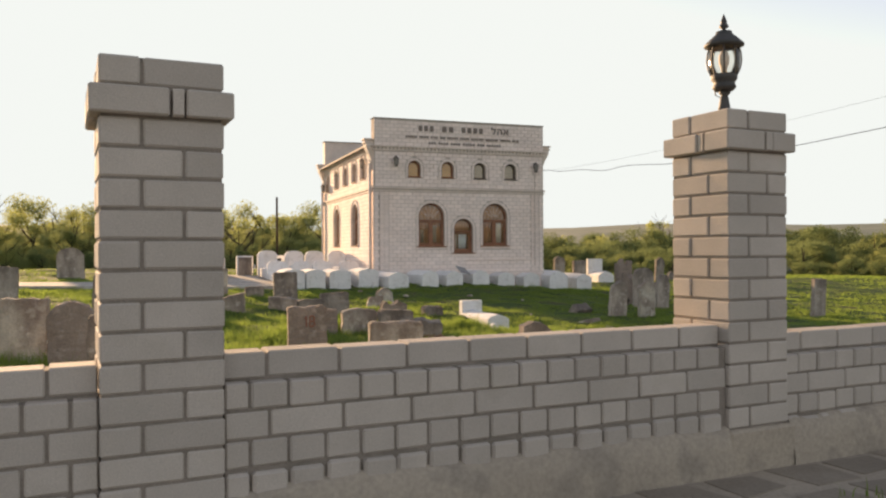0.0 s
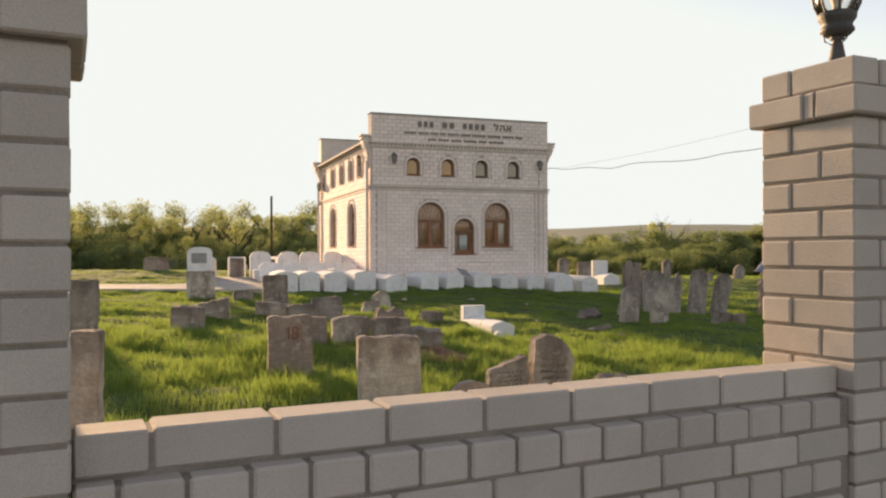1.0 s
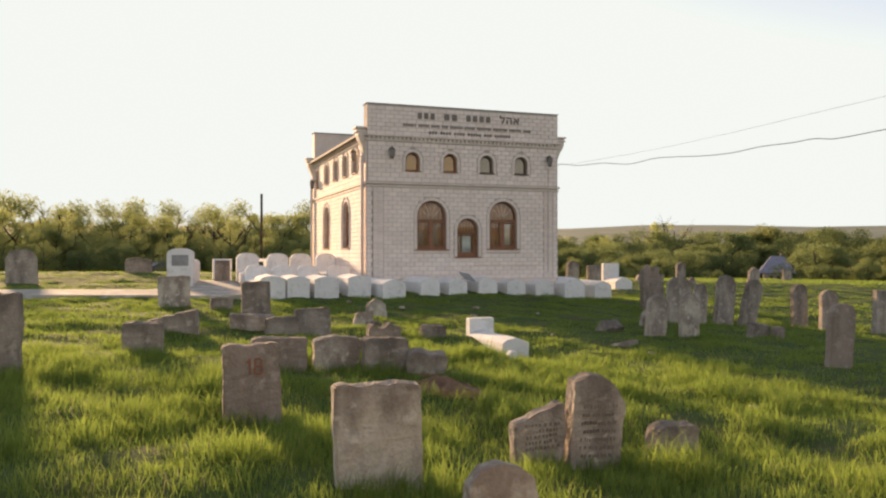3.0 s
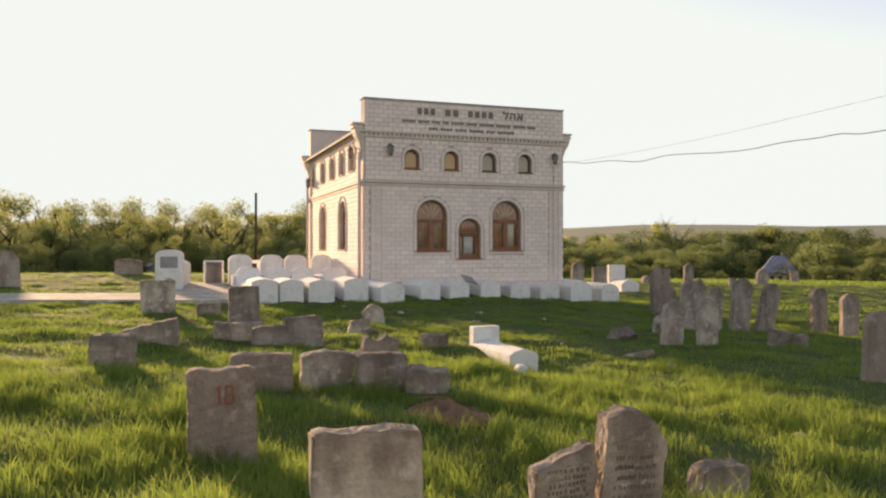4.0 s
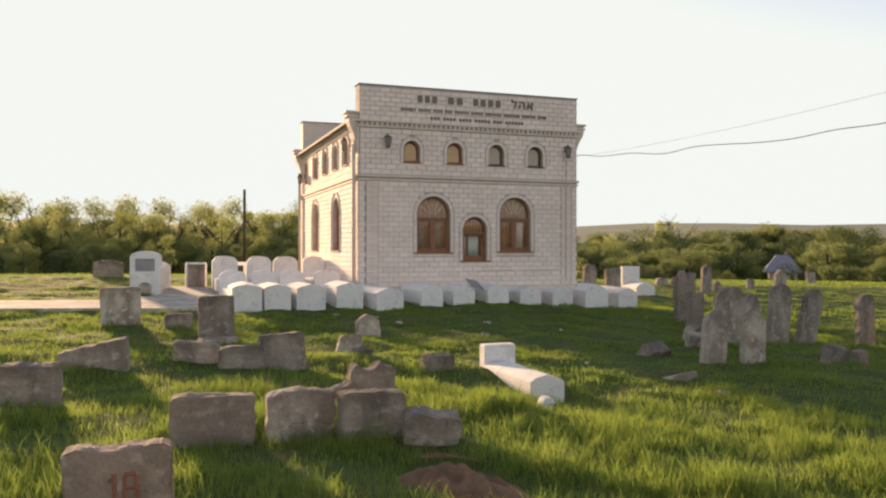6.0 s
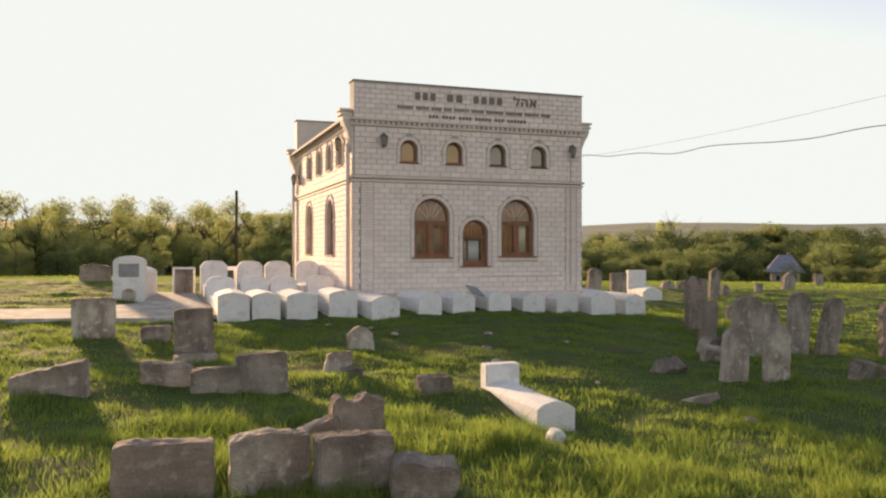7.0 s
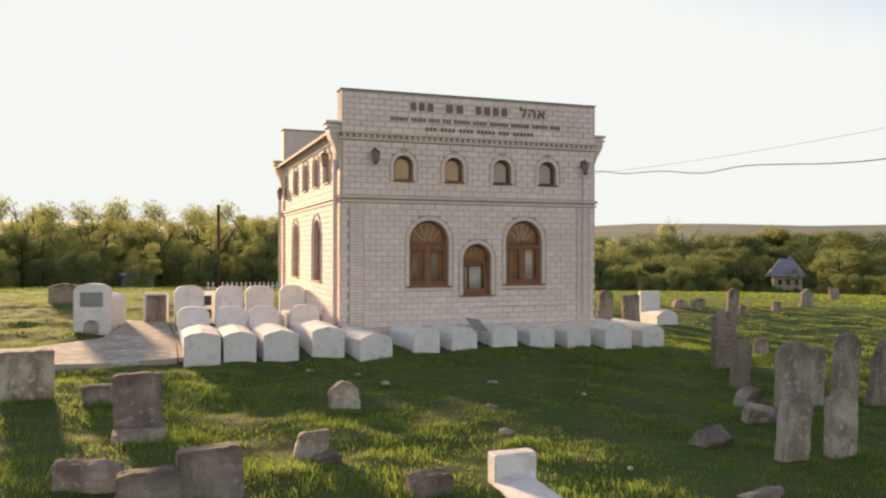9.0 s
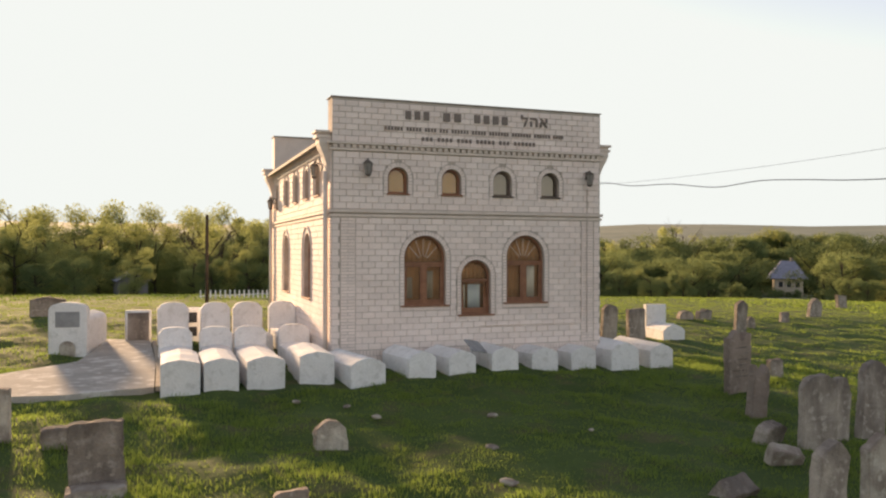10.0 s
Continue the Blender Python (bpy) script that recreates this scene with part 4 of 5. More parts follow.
def tomb(x, y, w, h, length, yaw=0.0, head=0.0, head_w=0.0, shape="gable", drop=0.0, label="whitewashed box tomb with a gabled top on the grass", group="tombs along the wall", rise=0.0, z=None, head_shape="bell"):
    """Long plastered box whose foot faces -y, with a headboard at its far end where it has one."""
    z = ground_z(x, y) - 0.02 if z is None else z
    t = thing("tomb", pose(x, y, z, 0, 0, yaw), label, "tomb", group)
    bm = prism(slab_outline(w, h * (0.85 - drop), h, shape), 0, length)
    if rise:
        for v in bm.verts:
            if v.co.z > 0:
                v.co.z += rise * v.co.y / length
    for k in range(1, 4):
        bmesh.ops.bisect_plane(bm, geom=bm.verts[:] + bm.edges[:] + bm.faces[:], plane_co=(0, length * k / 4, 0), plane_no=(0, 1, 0))
    soften(bm, 0.008)
    wobble(bm, 0.016, 2.2, x * 3 + y)
    part("body", bm, WHITEWASH, t)
    if head:
        hw = head_w or w * 1.05
        bm = prism(slab_outline(hw, head - hw * 0.28, head, head_shape), length - 0.02, length + 0.16)
        soften(bm, 0.012)
        wobble(bm, 0.010, 3, y * 2)
        part("headboard", bm, WHITEWASH, t, "rounded whitewashed headboard")
    return t


# two rows beside the left wall
for i, (x, y, w, h) in enumerate(((3.91, 21.50, 0.60, 0.60), (4.55, 21.62, 0.56, 0.59), (5.28, 21.72, 0.62, 0.58), (6.18, 21.95, 0.60, 0.59))):
    tomb(x, y, w, h, 1.5, (-1, 0.5, 1.5, -1)[i], drop=-0.02, label="whitewashed plaster box tomb beside the path", group="tombs beside the left wall")
    tomb(x + (0.03, 0.10, 0.10, 0.08)[i], 23.15, w, 0.40, 1.75, (1, -1, 0.5, 0)[i], 0.76, 0.64, label="low whitewashed tomb with a rounded headboard", group="tombs beside the left wall")
    tomb(x + (0.04, 0.26, 0.31, 0.20)[i], 25.35, w, 0.50, 2.0, (1, -1, 0.5, 0)[i], 1.04, (0.68, 0.66, 0.68, 0.64)[i], label="whitewashed plaster tomb with a tall arched headboard", group="tombs beside the left wall")
# the row along the front wall
for x, y, w, h, yaw, ln in ((7.02, 21.66, 0.66, 0.50, 9, 1.45), (8.12, 22.00, 0.56, 0.50, 8, 1.2), (8.95, 22.10, 0.58, 0.47, 7, 1.1), (9.90, 22.27, 0.58, 0.49, 3, 1.0), (10.87, 22.5, 0.60, 0.46, 2, 0.78), (11.85, 22.66, 0.58, 0.50, 1, 0.62)):
    tomb(x, y, w, h, ln, yaw, drop=0.12, label="low whitewashed tomb set against the front wall")
tomb(12.86, 22.68, 0.68, 0.64, 1.9, 1, drop=0.12, label="whitewashed tomb standing at the corner of the building")
tomb(14.05, 23.08, 0.58, 0.58, 1.7, 0, drop=0.12, label="whitewashed tomb beyond the corner of the building")
tomb(17.5, 27.35, 0.70, 0.50, 1.0, -4, 1.0, 0.66, drop=0.2, label="small whitewashed tomb with a square headboard on the lawn", head_shape="flat", group="lawn tombs")
# the single tomb on the lawn
tomb(6.39, 12.90, 0.44, 0.31, 1.42, -1, 0.50, 0.44, drop=0.12, label="single low whitewashed tomb lying on the lawn", group="lawn tombs", head_shape="flat", z=0.19)
# a slate left on the tombs
s = boxes((-0.22, 0.22, -0.16, 0.16, 0, 0.03), bevel=0.006)
tagged(part("loose_slate", s, GREY_PLAQUE), "dark loose slate leaning on the white tombs", "slate").matrix_basis = pose(9.36, 22.5, 1.10, 38, 10, 30)

# tall white memorial beside the path
mem = thing("memorial", pose(1.87, 25.85, ground_z(1.87, 25.85) - 0.02, 0, 0, -11), "tall whitewashed memorial with a grey plaque beside the path", "memorial")
bm = prism(slab_outline(0.74, 0.98, 1.12, "arch"), 0, 0.22)
soften(bm, 0.02)
part("headboard", bm, WHITEWASH, mem)
bm = prism(slab_outline(0.56, 0.72, 0.84, "gable"), 0.2, 1.9)
soften(bm, 0.02)
wobble(bm, 0.015, 2, 4)
part("body", bm, WHITEWASH, mem)
part("plaque", boxes((-0.23, 0.23, -0.016, 0.01, 0.62, 0.93), bevel=0.005), GREY_PLAQUE, mem, "smooth grey inscription plaque")
# arched pale brown plate, slightly proud of the headboard
bm = prism(slab_outline(0.30, 0.22, 0.34, "arch"), -0.03, -0.006)
part("niche", bm, STONE_PALE, mem, "pale brown arched patch at the foot")

# brown square headstone and plaque by the tombs
def plate_stone(x, y, w, h, mat_, label, plate_mat, border):
    t = thing("headstone", pose(x, y, ground_z(x, y) - 0.02, 0, 0, 2), label, "headstone")
    bm = prism(slab_outline(w, h, h, "flat"), 0, 0.2)
    soften(bm, 0.015)
    part("slab", bm, mat_, t, smooth=True)
    part("plaque", boxes((-w / 2 + border, w / 2 - border, -0.012, 0.01, h * 0.12, h - border), bevel=0.004), plate_mat, t, "inset plaque")
    return t


plate_stone(3.17, 27.6, 0.56, 0.78, WHITEWASH, "square pale headstone with a brown face behind the path", STONE, 0.05)
t = thing("headstone", pose(4.33, 27.9, ground_z(4.33, 27.9), 0, 0, 0), "white block headstone with two black plaques", "headstone")
part("slab", boxes((-0.28, 0.28, 0, 0.25, -0.2, 0.78), bevel=0.015), WHITEWASH, t)
part("plaque", boxes((-0.13, 0.13, -0.014, 0.01, 0.44, 0.68), bevel=0.004), BLACK_PLAQUE, t, "black granite plaque")
part("plaque", boxes((-0.13, 0.13, -0.014, 0.01, 0.12, 0.34), bevel=0.004), BLACK_PLAQUE, t, "black granite plaque")

# ---- concrete path ----
def sheet(outline, z_off, step=0.25):
    """A flat strip of irregular outline laid over the slope."""
    bm = bmesh.new()
    f = bm.faces.new([bm.verts.new((x, y, 0)) for x, y in outline])
    for k in range(-56, 40):
        for no, co in (((1, 0, 0), (k * step, 0, 0)), ((0, 1, 0), (0, 25 + k * step, 0))):
            bmesh.ops.bisect_plane(bm, geom=bm.verts[:] + bm.edges[:] + bm.faces[:], plane_co=co, plane_no=no)
    ext = bmesh.ops.extrude_face_region(bm, geom=bm.faces[:])
    topv = [g for g in ext["geom"] if isinstance(g, bmesh.types.BMVert)]
    for v in bm.verts:
        v.co.z = ground_z(v.co.x, v.co.y) - 0.12
    for v in topv:
        v.co.z += 0.12 + z_off
    bmesh.ops.recalc_face_normals(bm, faces=bm.faces[:])
    return bm


tagged(part("path", sheet([(-14, 21.3), (-5, 21.0), (1.2, 21.45), (2.2, 21.45), (3.52, 21.9), (3.54, 24.5), (3.42, 27.6), (2.45, 27.9), (2.35, 26.2), (2.15, 24.7), (1.0, 23.45), (-5, 22.9), (-14, 23.2)], 0.085), PATHWAY), "worn pale concrete path leading to the tombs", "path", kind="structure")
kerb_pts = [(3.58, 21.85), (3.59, 23.5), (3.57, 25.2), (3.5, 27.4)]
bm = tube([(x, y, ground_z(x, y) + 0.06) for x, y in kerb_pts], 0.06, 4)
tagged(part("kerb", bm, CONCRETE), "low concrete kerb beside the path", "kerb", kind="structure")


# ---- old headstones ----
def stone_outline(w, h, shape, rnd, taper=0.0):
    """Worn slab outline, with a top of the given kind."""
    top = []
    n = 9
    for k in range(n):
        u = 1 - 2 * k / (n - 1)
        if shape == "round":
            zz = h - 0.34 * w * (1 - math.sqrt(max(0, 1 - u * u * 0.98)))
        elif shape == "hump":
            zz = h * (0.90 + 0.10 * math.exp(-((u + 0.1) / 0.45) ** 2))
        elif shape == "peak":
            zz = h - 0.36 * w * abs(u) ** 1.3
        elif shape == "shoulder":
            zz = h - 0.16 * h * (abs(u) > 0.6) - 0.05 * h * abs(u)
        elif shape == "slope":
            zz = h * (0.80 + 0.20 * (1 - (u + 1) / 2))
        elif shape == "slope_left":
            zz = h * (0.72 + 0.28 * (u + 1) / 2)
        elif shape == "slope_right":
            zz = h - 0.30 * h * max(0, (u - 0.1)) ** 1.2 - 0.06 * h * max(0, -u - 0.4)
        elif shape == "broken":
            zz = h * (0.84 + 0.22 * noise.noise((u * 1.6 + w * 30, h * 20, 0.5)))
        else:
            zz = h
        zz += rnd.uniform(-1, 1) * 0.007 * (1 + h) - (0.03 * rnd.random() if abs(u) > 0.9 else 0)
        top.append((u * w / 2 * (1 + taper * 0.5) + (rnd.uniform(-1, 1) * 0.008), zz))
    rs = [(w / 2 * (1 + taper * (0.5 * k - 0.5)) + rnd.uniform(-1, 1) * 0.012, h * 0.72 * k / 3) for k in range(1, 3)]
    ls = [(-w / 2 * (1 + taper * (0.5 * k - 0.5)) + rnd.uniform(-1, 1) * 0.012, h * 0.72 * k / 3) for k in (2, 1)]
    return [(-w / 2, -0.3), (w / 2, -0.3)] + rs + top + ls


COUNT = [0]


def headstone(x, y, w, h, shape, label, mat_=None, yaw=0.0, lean=0.0, roll=0.0, thick=0.12, words=0, name="headstone", mark=False, taper=0.0):
    COUNT[0] += 1
    rnd = random.Random(COUNT[0] * 17)
    mat_ = mat_ or STONE
    z = ground_z(x, y) - 0.01
    m = pose(x, y, z, 0, 0, yaw) @ pose(0, 0, 0, lean, roll, 0)
    bm = prism(stone_outline(w, h, shape, rnd, taper), -thick / 2, thick / 2)
    bmesh.ops.bisect_plane(bm, geom=bm.verts[:] + bm.edges[:] + bm.faces[:], plane_co=(0, 0, h * 0.35), plane_no=(0, 0, 1))
    bmesh.ops.bisect_plane(bm, geom=bm.verts[:] + bm.edges[:] + bm.faces[:], plane_co=(0, 0, h * 0.7), plane_no=(0, 0, 1))
    soften(bm, min(0.011, thick * 0.1), 2)
    bmesh.ops.triangulate(bm, faces=bm.faces[:])
    bmesh.ops.subdivide_edges(bm, edges=[e for e in bm.edges if e.calc_length() > 0.12], cuts=1)
    bmesh.ops.triangulate(bm, faces=bm.faces[:])
    bmesh.ops.subdivide_edges(bm, edges=[e for e in bm.edges if e.calc_length() > 0.06], cuts=1)
    wobble(bm, 0.010, 6, COUNT[0] * 1.3)
    wobble(bm, 0.008, 21, COUNT[0] * 0.7)
    if not (words or mark):
        ob = tagged(part(name, bm, mat_), label, "headstone", "old headstones")
        ob.matrix_world = m
        return ob
    t = thing(name, m, label, "headstone", "old headstones")
    part("slab", bm, mat_, t)
    if words:
        bm = bmesh.new()
        rows = words
        for r in range(rows):
            z1 = h * 0.68 - r * h * 0.085
            xx = -w * 0.36 + rnd.uniform(0, 0.04)
            while xx < w * 0.34:
                lx = rnd.uniform(0.010, 0.024)
                up = rnd.uniform(-0.004, 0.004)
                box(bm, xx, xx + lx * 0.8, -thick / 2 - 0.004, -thick / 2 + 0.012, z1 - 0.013 + up, z1 + 0.011 + up)
                xx += lx + (0.022 if rnd.random() < 0.22 else 0.007)
        tagged(part("inscription", bm, CARVED, t, "rows of worn carved letters as plain bars"), kind="stuff")
    if mark:
        strokes = [(-0.050, -0.24, -0.032, -0.11), (-0.066, -0.145, -0.050, -0.128)]
        strokes += [(0.0, z0, 0.05, z0 + 0.017) for z0 in (-0.245, -0.185, -0.125)]
        strokes += [(x0, -0.232, x0 + 0.016, -0.180) for x0 in (-0.010, 0.046)] + [(x0, -0.172, x0 + 0.016, -0.121) for x0 in (-0.006, 0.042)]
        for a, b, c, d in [(p, h + q, r, h + t_) for p, q, r, t_ in strokes]:
            part("painted_stroke", boxes((a + 0.03, c + 0.03, -thick / 2 - 0.011, -thick / 2 + 0.008, b, d), bevel=0.004), RUST, t, "faded red painted stroke")
    return t


G_ = "weathered grey-brown sandstone headstone "
headstone(2.56, 6.62, 0.52, 0.64, "flat", "broad pale-stained sandstone headstone standing in long grass", STONE_PALE, -3, 3, -2.5, 0.13, taper=0.05)
headstone(2.03, 8.62, 0.46, 0.69, "flat", "dark brown square headstone with a faded red mark", STONE_RED, -2, 2, -1.5, 0.14, mark=True)
headstone(3.86, 7.1, 0.40, 0.48, "slope_left", "low grey headstone with rows of carved letters", STONE, 2, 5, -2, 0.11, words=5)
headstone(4.28, 7.08, 0.42, 0.70, "slope_right", "tall grey headstone with rows of carved letters", STONE, 1, 4, 3, 0.13, words=7)
headstone(2.79, 5.45, 0.36, 0.43, "round", "small pale leaning headstone near the fence", STONE_PALE, -8, -6, 14, 0.12)
headstone(5.12, 7.28, 0.41, 0.25, "flat", "low broken stump of a grey headstone", STONE, 5, 6, 2, 0.16)
headstone(0.15, 5.25, 0.52, 0.76, "flat", G_ + "beside the fence pillar", STONE, -6, 2, 1, 0.14)
headstone(-0.25, 11.0, 0.49, 0.81, "flat", "broad dark headstone among tufts of grass", STONE, -5, 2, 1, 0.15)
headstone(-0.93, 8.1, 0.46, 0.66, "flat", G_ + "just inside the fence", STONE_PALE, -6, 2, 2, 0.14)
headstone(-0.40, 7.5, 0.42, 0.68, "round", "rounded brown headstone just inside the fence", STONE_RED, -3, 2, -2, 0.14)
headstone(-2.29, 26.76, 0.80, 0.98, "round", G_ + "far up the slope", STONE, 3, 0, -2, 0.13)
# the cluster on the falling ground
headstone(14.08, 20.72, 0.55, 1.30, "broken", "jagged dark headstone with carved rows, standing alone", STONE_RED, 8, 2, -1, 0.16, words=6, taper=0.12)
headstone(13.2, 19.2, 0.42, 1.0, "broken", "dark narrow headstone with a broken top", STONE_RED, 12, 3, 3, 0.14)
headstone(12.3, 16.98, 0.56, 1.08, "round", "tall round-headed grey headstone in a close cluster", STONE, -4, 3, -1, 0.13)
headstone(13.3, 17.6, 0.42, 0.98, "shoulder", "shouldered grey headstone touching its neighbour", STONE, 4, 1, 4, 0.13)
headstone(14.15, 17.75, 0.48, 1.22, "round", "tall slim round-headed headstone leaning slightly", STONE, -2, -2, 6, 0.14)
headstone(14.66, 17.55, 0.45, 1.14, "round", "tall round-headed headstone leaning to one side", STONE, 3, 2, 13, 0.14)
headstone(10.04, 14.62, 0.42, 0.84, "peak", "pointed brown headstone with pale lichen", STONE, 6, 4, 3, 0.14)
headstone(10.89, 14.72, 0.40, 0.84, "peak", "pointed grey headstone with a pale foot", STONE_PALE, -3, 3, -2, 0.13)
headstone(12.5, 14.72, 0.42, 0.31, "slope", "low fallen block of grey stone", STONE, 10, 10, 0, 0.22)
headstone(16.2, 17.45, 0.47, 1.14, "round", G_ + "on the lower slope", STONE, 4, 2, -4, 0.13)
headstone(10.88, 11.17, 0.42, 0.97, "round", "worn reddish headstone on the lower slope", STONE_RED, -4, 3, 2, 0.14)
headstone(12.78, 14.48, 0.22, 0.24, "flat", "small dark square stump beside a fallen block", STONE_RED, 6, 3, 2, 0.18)
headstone(16.75, 17.1, 0.46, 1.04, "round", "worn round-headed headstone leaning back on the lower slope", STONE, -5, -4, 4, 0.14)
headstone(17.2, 16.02, 0.43, 1.04, "flat", "tall square-topped headstone at the edge of the lawn", STONE, 3, 1, 2, 0.14)
headstone(11.9, 17.5, 0.52, 0.34, "broken", "low broken stone at the foot of the cluster", STONE, 20, 18, 5, 0.2)
headstone(11.15, 16.4, 0.42, 0.27, "slope", "pale fallen fragment in the grass", STONE_PALE, -15, 25, 5, 0.2)
headstone(9.55, 15.45, 0.48, 0.24, "broken", "flat mossy stone sunk in the grass", STONE, 15, 35, 0, 0.24)
headstone(8.83, 13.72, 0.36, 0.17, "flat", "flat brown stone lying in the grass", STONE_PALE, 30, 74, 0, 0.12)
headstone(5.95, 12.09, 0.15, 0.14, "round", "small white boulder at the foot of the tomb", WHITEWASH, 0, 5, 0, 0.12)
headstone(16.1, 21.9, 0.36, 0.44, "flat", "small round-headed stone on the far slope", STONE, 4, 0, -3, 0.13)
# the stones on the near slope
headstone(1.6, 18.95, 0.62, 0.67, "flat", "broad square headstone with a pale lower half", STONE_PALE, -2, 1, 0, 0.16)
headstone(2.99, 16.91, 0.51, 0.70, "flat", "square dark headstone standing on a stone base", STONE, 2, 2, -1, 0.15)
headstone(3.0, 16.68, 0.55, 0.11, "flat", "low pale base slab under a headstone", STONE_PALE, 2, 0, 0, 0.30, name="base_stone")
headstone(2.5, 18.6, 0.44, 0.27, "flat", "low stump of a headstone", STONE, 6, 4, 0, 0.16)
headstone(1.52, 14.45, 0.72, 0.36, "slope_left", "long sloping broken slab", STONE, -12, 4, -4, 0.18)
headstone(2.63, 14.85, 0.55, 0.32, "slope", "low broken slab with a slanted top", STONE, -6, 6, 0, 0.17)
headstone(3.12, 14.5, 0.51, 0.28, "flat", "low grey block beside other stones", STONE, 3, 2, 0, 0.18)
headstone(3.63, 14.65, 0.54, 0.41, "flat", "squat dark block with a flat top", STONE, 5, -3, -2, 0.22)
headstone(4.67, 15.64, 0.32, 0.33, "slope_left", "pale tilted stone in bright grass", STONE_PALE, -6, -6, 12, 0.14)
# added stone, standing in for the dark shaded side of its neighbour
headstone(4.80, 15.3, 0.26, 0.16, "broken", "small stone added for the shaded side of a pale stone", STONE, 14, 10, 0, 0.14)
headstone(5.66, 18.3, 0.41, 0.43, "peak", "small pointed headstone with pale lichen", STONE_PALE, 4, 2, -6, 0.14)
headstone(5.53, 14.29, 0.40, 0.21, "flat", "low block of grey stone in the grass", STONE, 6, 6, 0, 0.20)
headstone(4.05, 12.05, 0.44, 0.50, "broken", "broken notched headstone with a jagged top", STONE, 4, 6, 4, 0.16)
headstone(3.78, 12.0, 0.36, 0.28, "slope_left", "pale broken slab leaning against another", STONE_PALE, -4, 10, -8, 0.14)
headstone(3.25, 11.09, 0.53, 0.40, "hump", "broad pale cracked slab", STONE_PALE, 0, 3, -1, 0.17)
headstone(3.79, 10.94, 0.54, 0.39, "flat", "broad grey slab with a flat top", STONE, 4, 2, 1, 0.18)
headstone(4.22, 10.72, 0.44, 0.30, "broken", "heap of broken grey stone", STONE, -10, 12, 4, 0.22)
headstone(2.57, 10.95, 0.60, 0.38, "flat", "low dark slab overgrown at its foot", STONE_RED, -4, 3, 0, 0.16)
headstone(1.12, 12.62, 0.48, 0.37, "flat", "low square stone on a mossy hump", STONE, -8, 4, 2, 0.20)
# beyond the building
headstone(15.30, 27.33, 0.46, 1.02, "round", "worn brown headstone behind the white tombs", STONE, 0, 2, 2, 0.16)
headstone(16.49, 27.76, 0.56, 0.88, "flat", "broad brown headstone beside a white tomb", STONE, 2, 1, -2, 0.16)
headstone(20.95, 28.7, 0.40, 1.10, "peak", "tall pointed headstone in sunlit grass", STONE, -4, 2, 2, 0.16)
headstone(22.43, 32.37, 0.60, 0.40, "broken", "low rough stone in the far grass", STONE, 9, 4, 0, 0.25)
headstone(21.60, 32.33, 0.55, 0.32, "round", "low rounded stone in the far grass", STONE, -9, 4, 0, 0.25)
headstone(22.59, 30.14, 0.33, 0.42, "peak", "small pointed stone in the far grass", STONE, 3, 4, 0, 0.14)
headstone(25.68, 31.85, 0.36, 0.38, "flat", "small square stone in the far grass", STONE, 0, 2, 0, 0.14)
headstone(28.74, 33.49, 0.60, 0.76, "peak", "tapering stone standing in the far grass", STONE, 0, 2, 6, 0.2)
headstone(35.96, 38.92, 0.55, 0.76, "slope", "leaning stone standing in the far grass", STONE, 0, 2, -8, 0.2)
headstone(0.58, 34.05, 0.95, 0.60, "hump", "dark rounded stone at the edge of the slope", STONE, 0, 0, 0, 0.3)
headstone(-5.5, 30, 0.7, 0.5, "round", "dark low stone far up the slope", STONE, 0, 0, 0, 0.3)
headstone(-2.6, 17.2, 0.5, 0.7, "flat", G_ + "high on the slope", STONE, 5, 0, 2, 0.15)

# small pale scraps of stone in the turf
rnd = random.Random(5)
for x, y in ((7.6, 17.6), (8.3, 19.2), (6.6, 19.6), (7.9, 14.6), (7.2, 16.2), (8.6, 12.6), (6.3, 20.2), (5.6, 20.6), (9.4, 18.2), (6.9, 8.4)):
    bm = bmesh.new()
    bmesh.ops.create_icosphere(bm, subdivisions=2, radius=rnd.uniform(0.035, 0.075))
    wobble(bm, 0.03, 9, x)
    bmesh.ops.scale(bm, vec=(1.4, 1, 0.6), verts=bm.verts)
    tagged(part("pebble", bm, STONE_PALE), "small pale scrap of stone in the turf", "stone", "scattered stones").matrix_world = pose(x, y, ground_z(x, y) + 0.04, 0, 0, rnd.uniform(0, 180))

# mound of dug earth with dry straw
bm = bmesh.new()
bmesh.ops.create_grid(bm, x_segments=36, y_segments=28, size=0.5)
for v in bm.verts:
    r = min(1.0, math.hypot(v.co.x, v.co.y) / 0.5)
    v.co.x *= 0.72
    v.co.y *= 1.35
    ridge = abs(noise.noise(Vector((v.co.x * 5, v.co.y * 2.2, 1.0))))
    bumps = 0.13 * (0.4 - ridge) + 0.05 * noise.noise(v.co * 9) + 0.03 * noise.noise(v.co * 21)
    v.co.z = 0.09 * max(0, 1 - r * r) + bumps * (1 - r * r) - 0.08 * r
tagged(part("earth_mound", bm, SOIL, smooth=True), "reddish mound of dry earth and straw", "mound").matrix_world = pose(4.03, 9.5, ground_z(4.03, 9.5) + 0.02, 0, 0, 25)

# wooden pole on the slope behind the building
pole = tagged(part("pole", tube([(0, 0, -0.4), (0, 0, 3.05)], 0.055, 10, 0.8), BARK, smooth=True), "thin bare wooden pole standing behind the tombs", "pole")
pole.matrix_world = pose(4.95, 32.5, ground_z(4.95, 32.5))

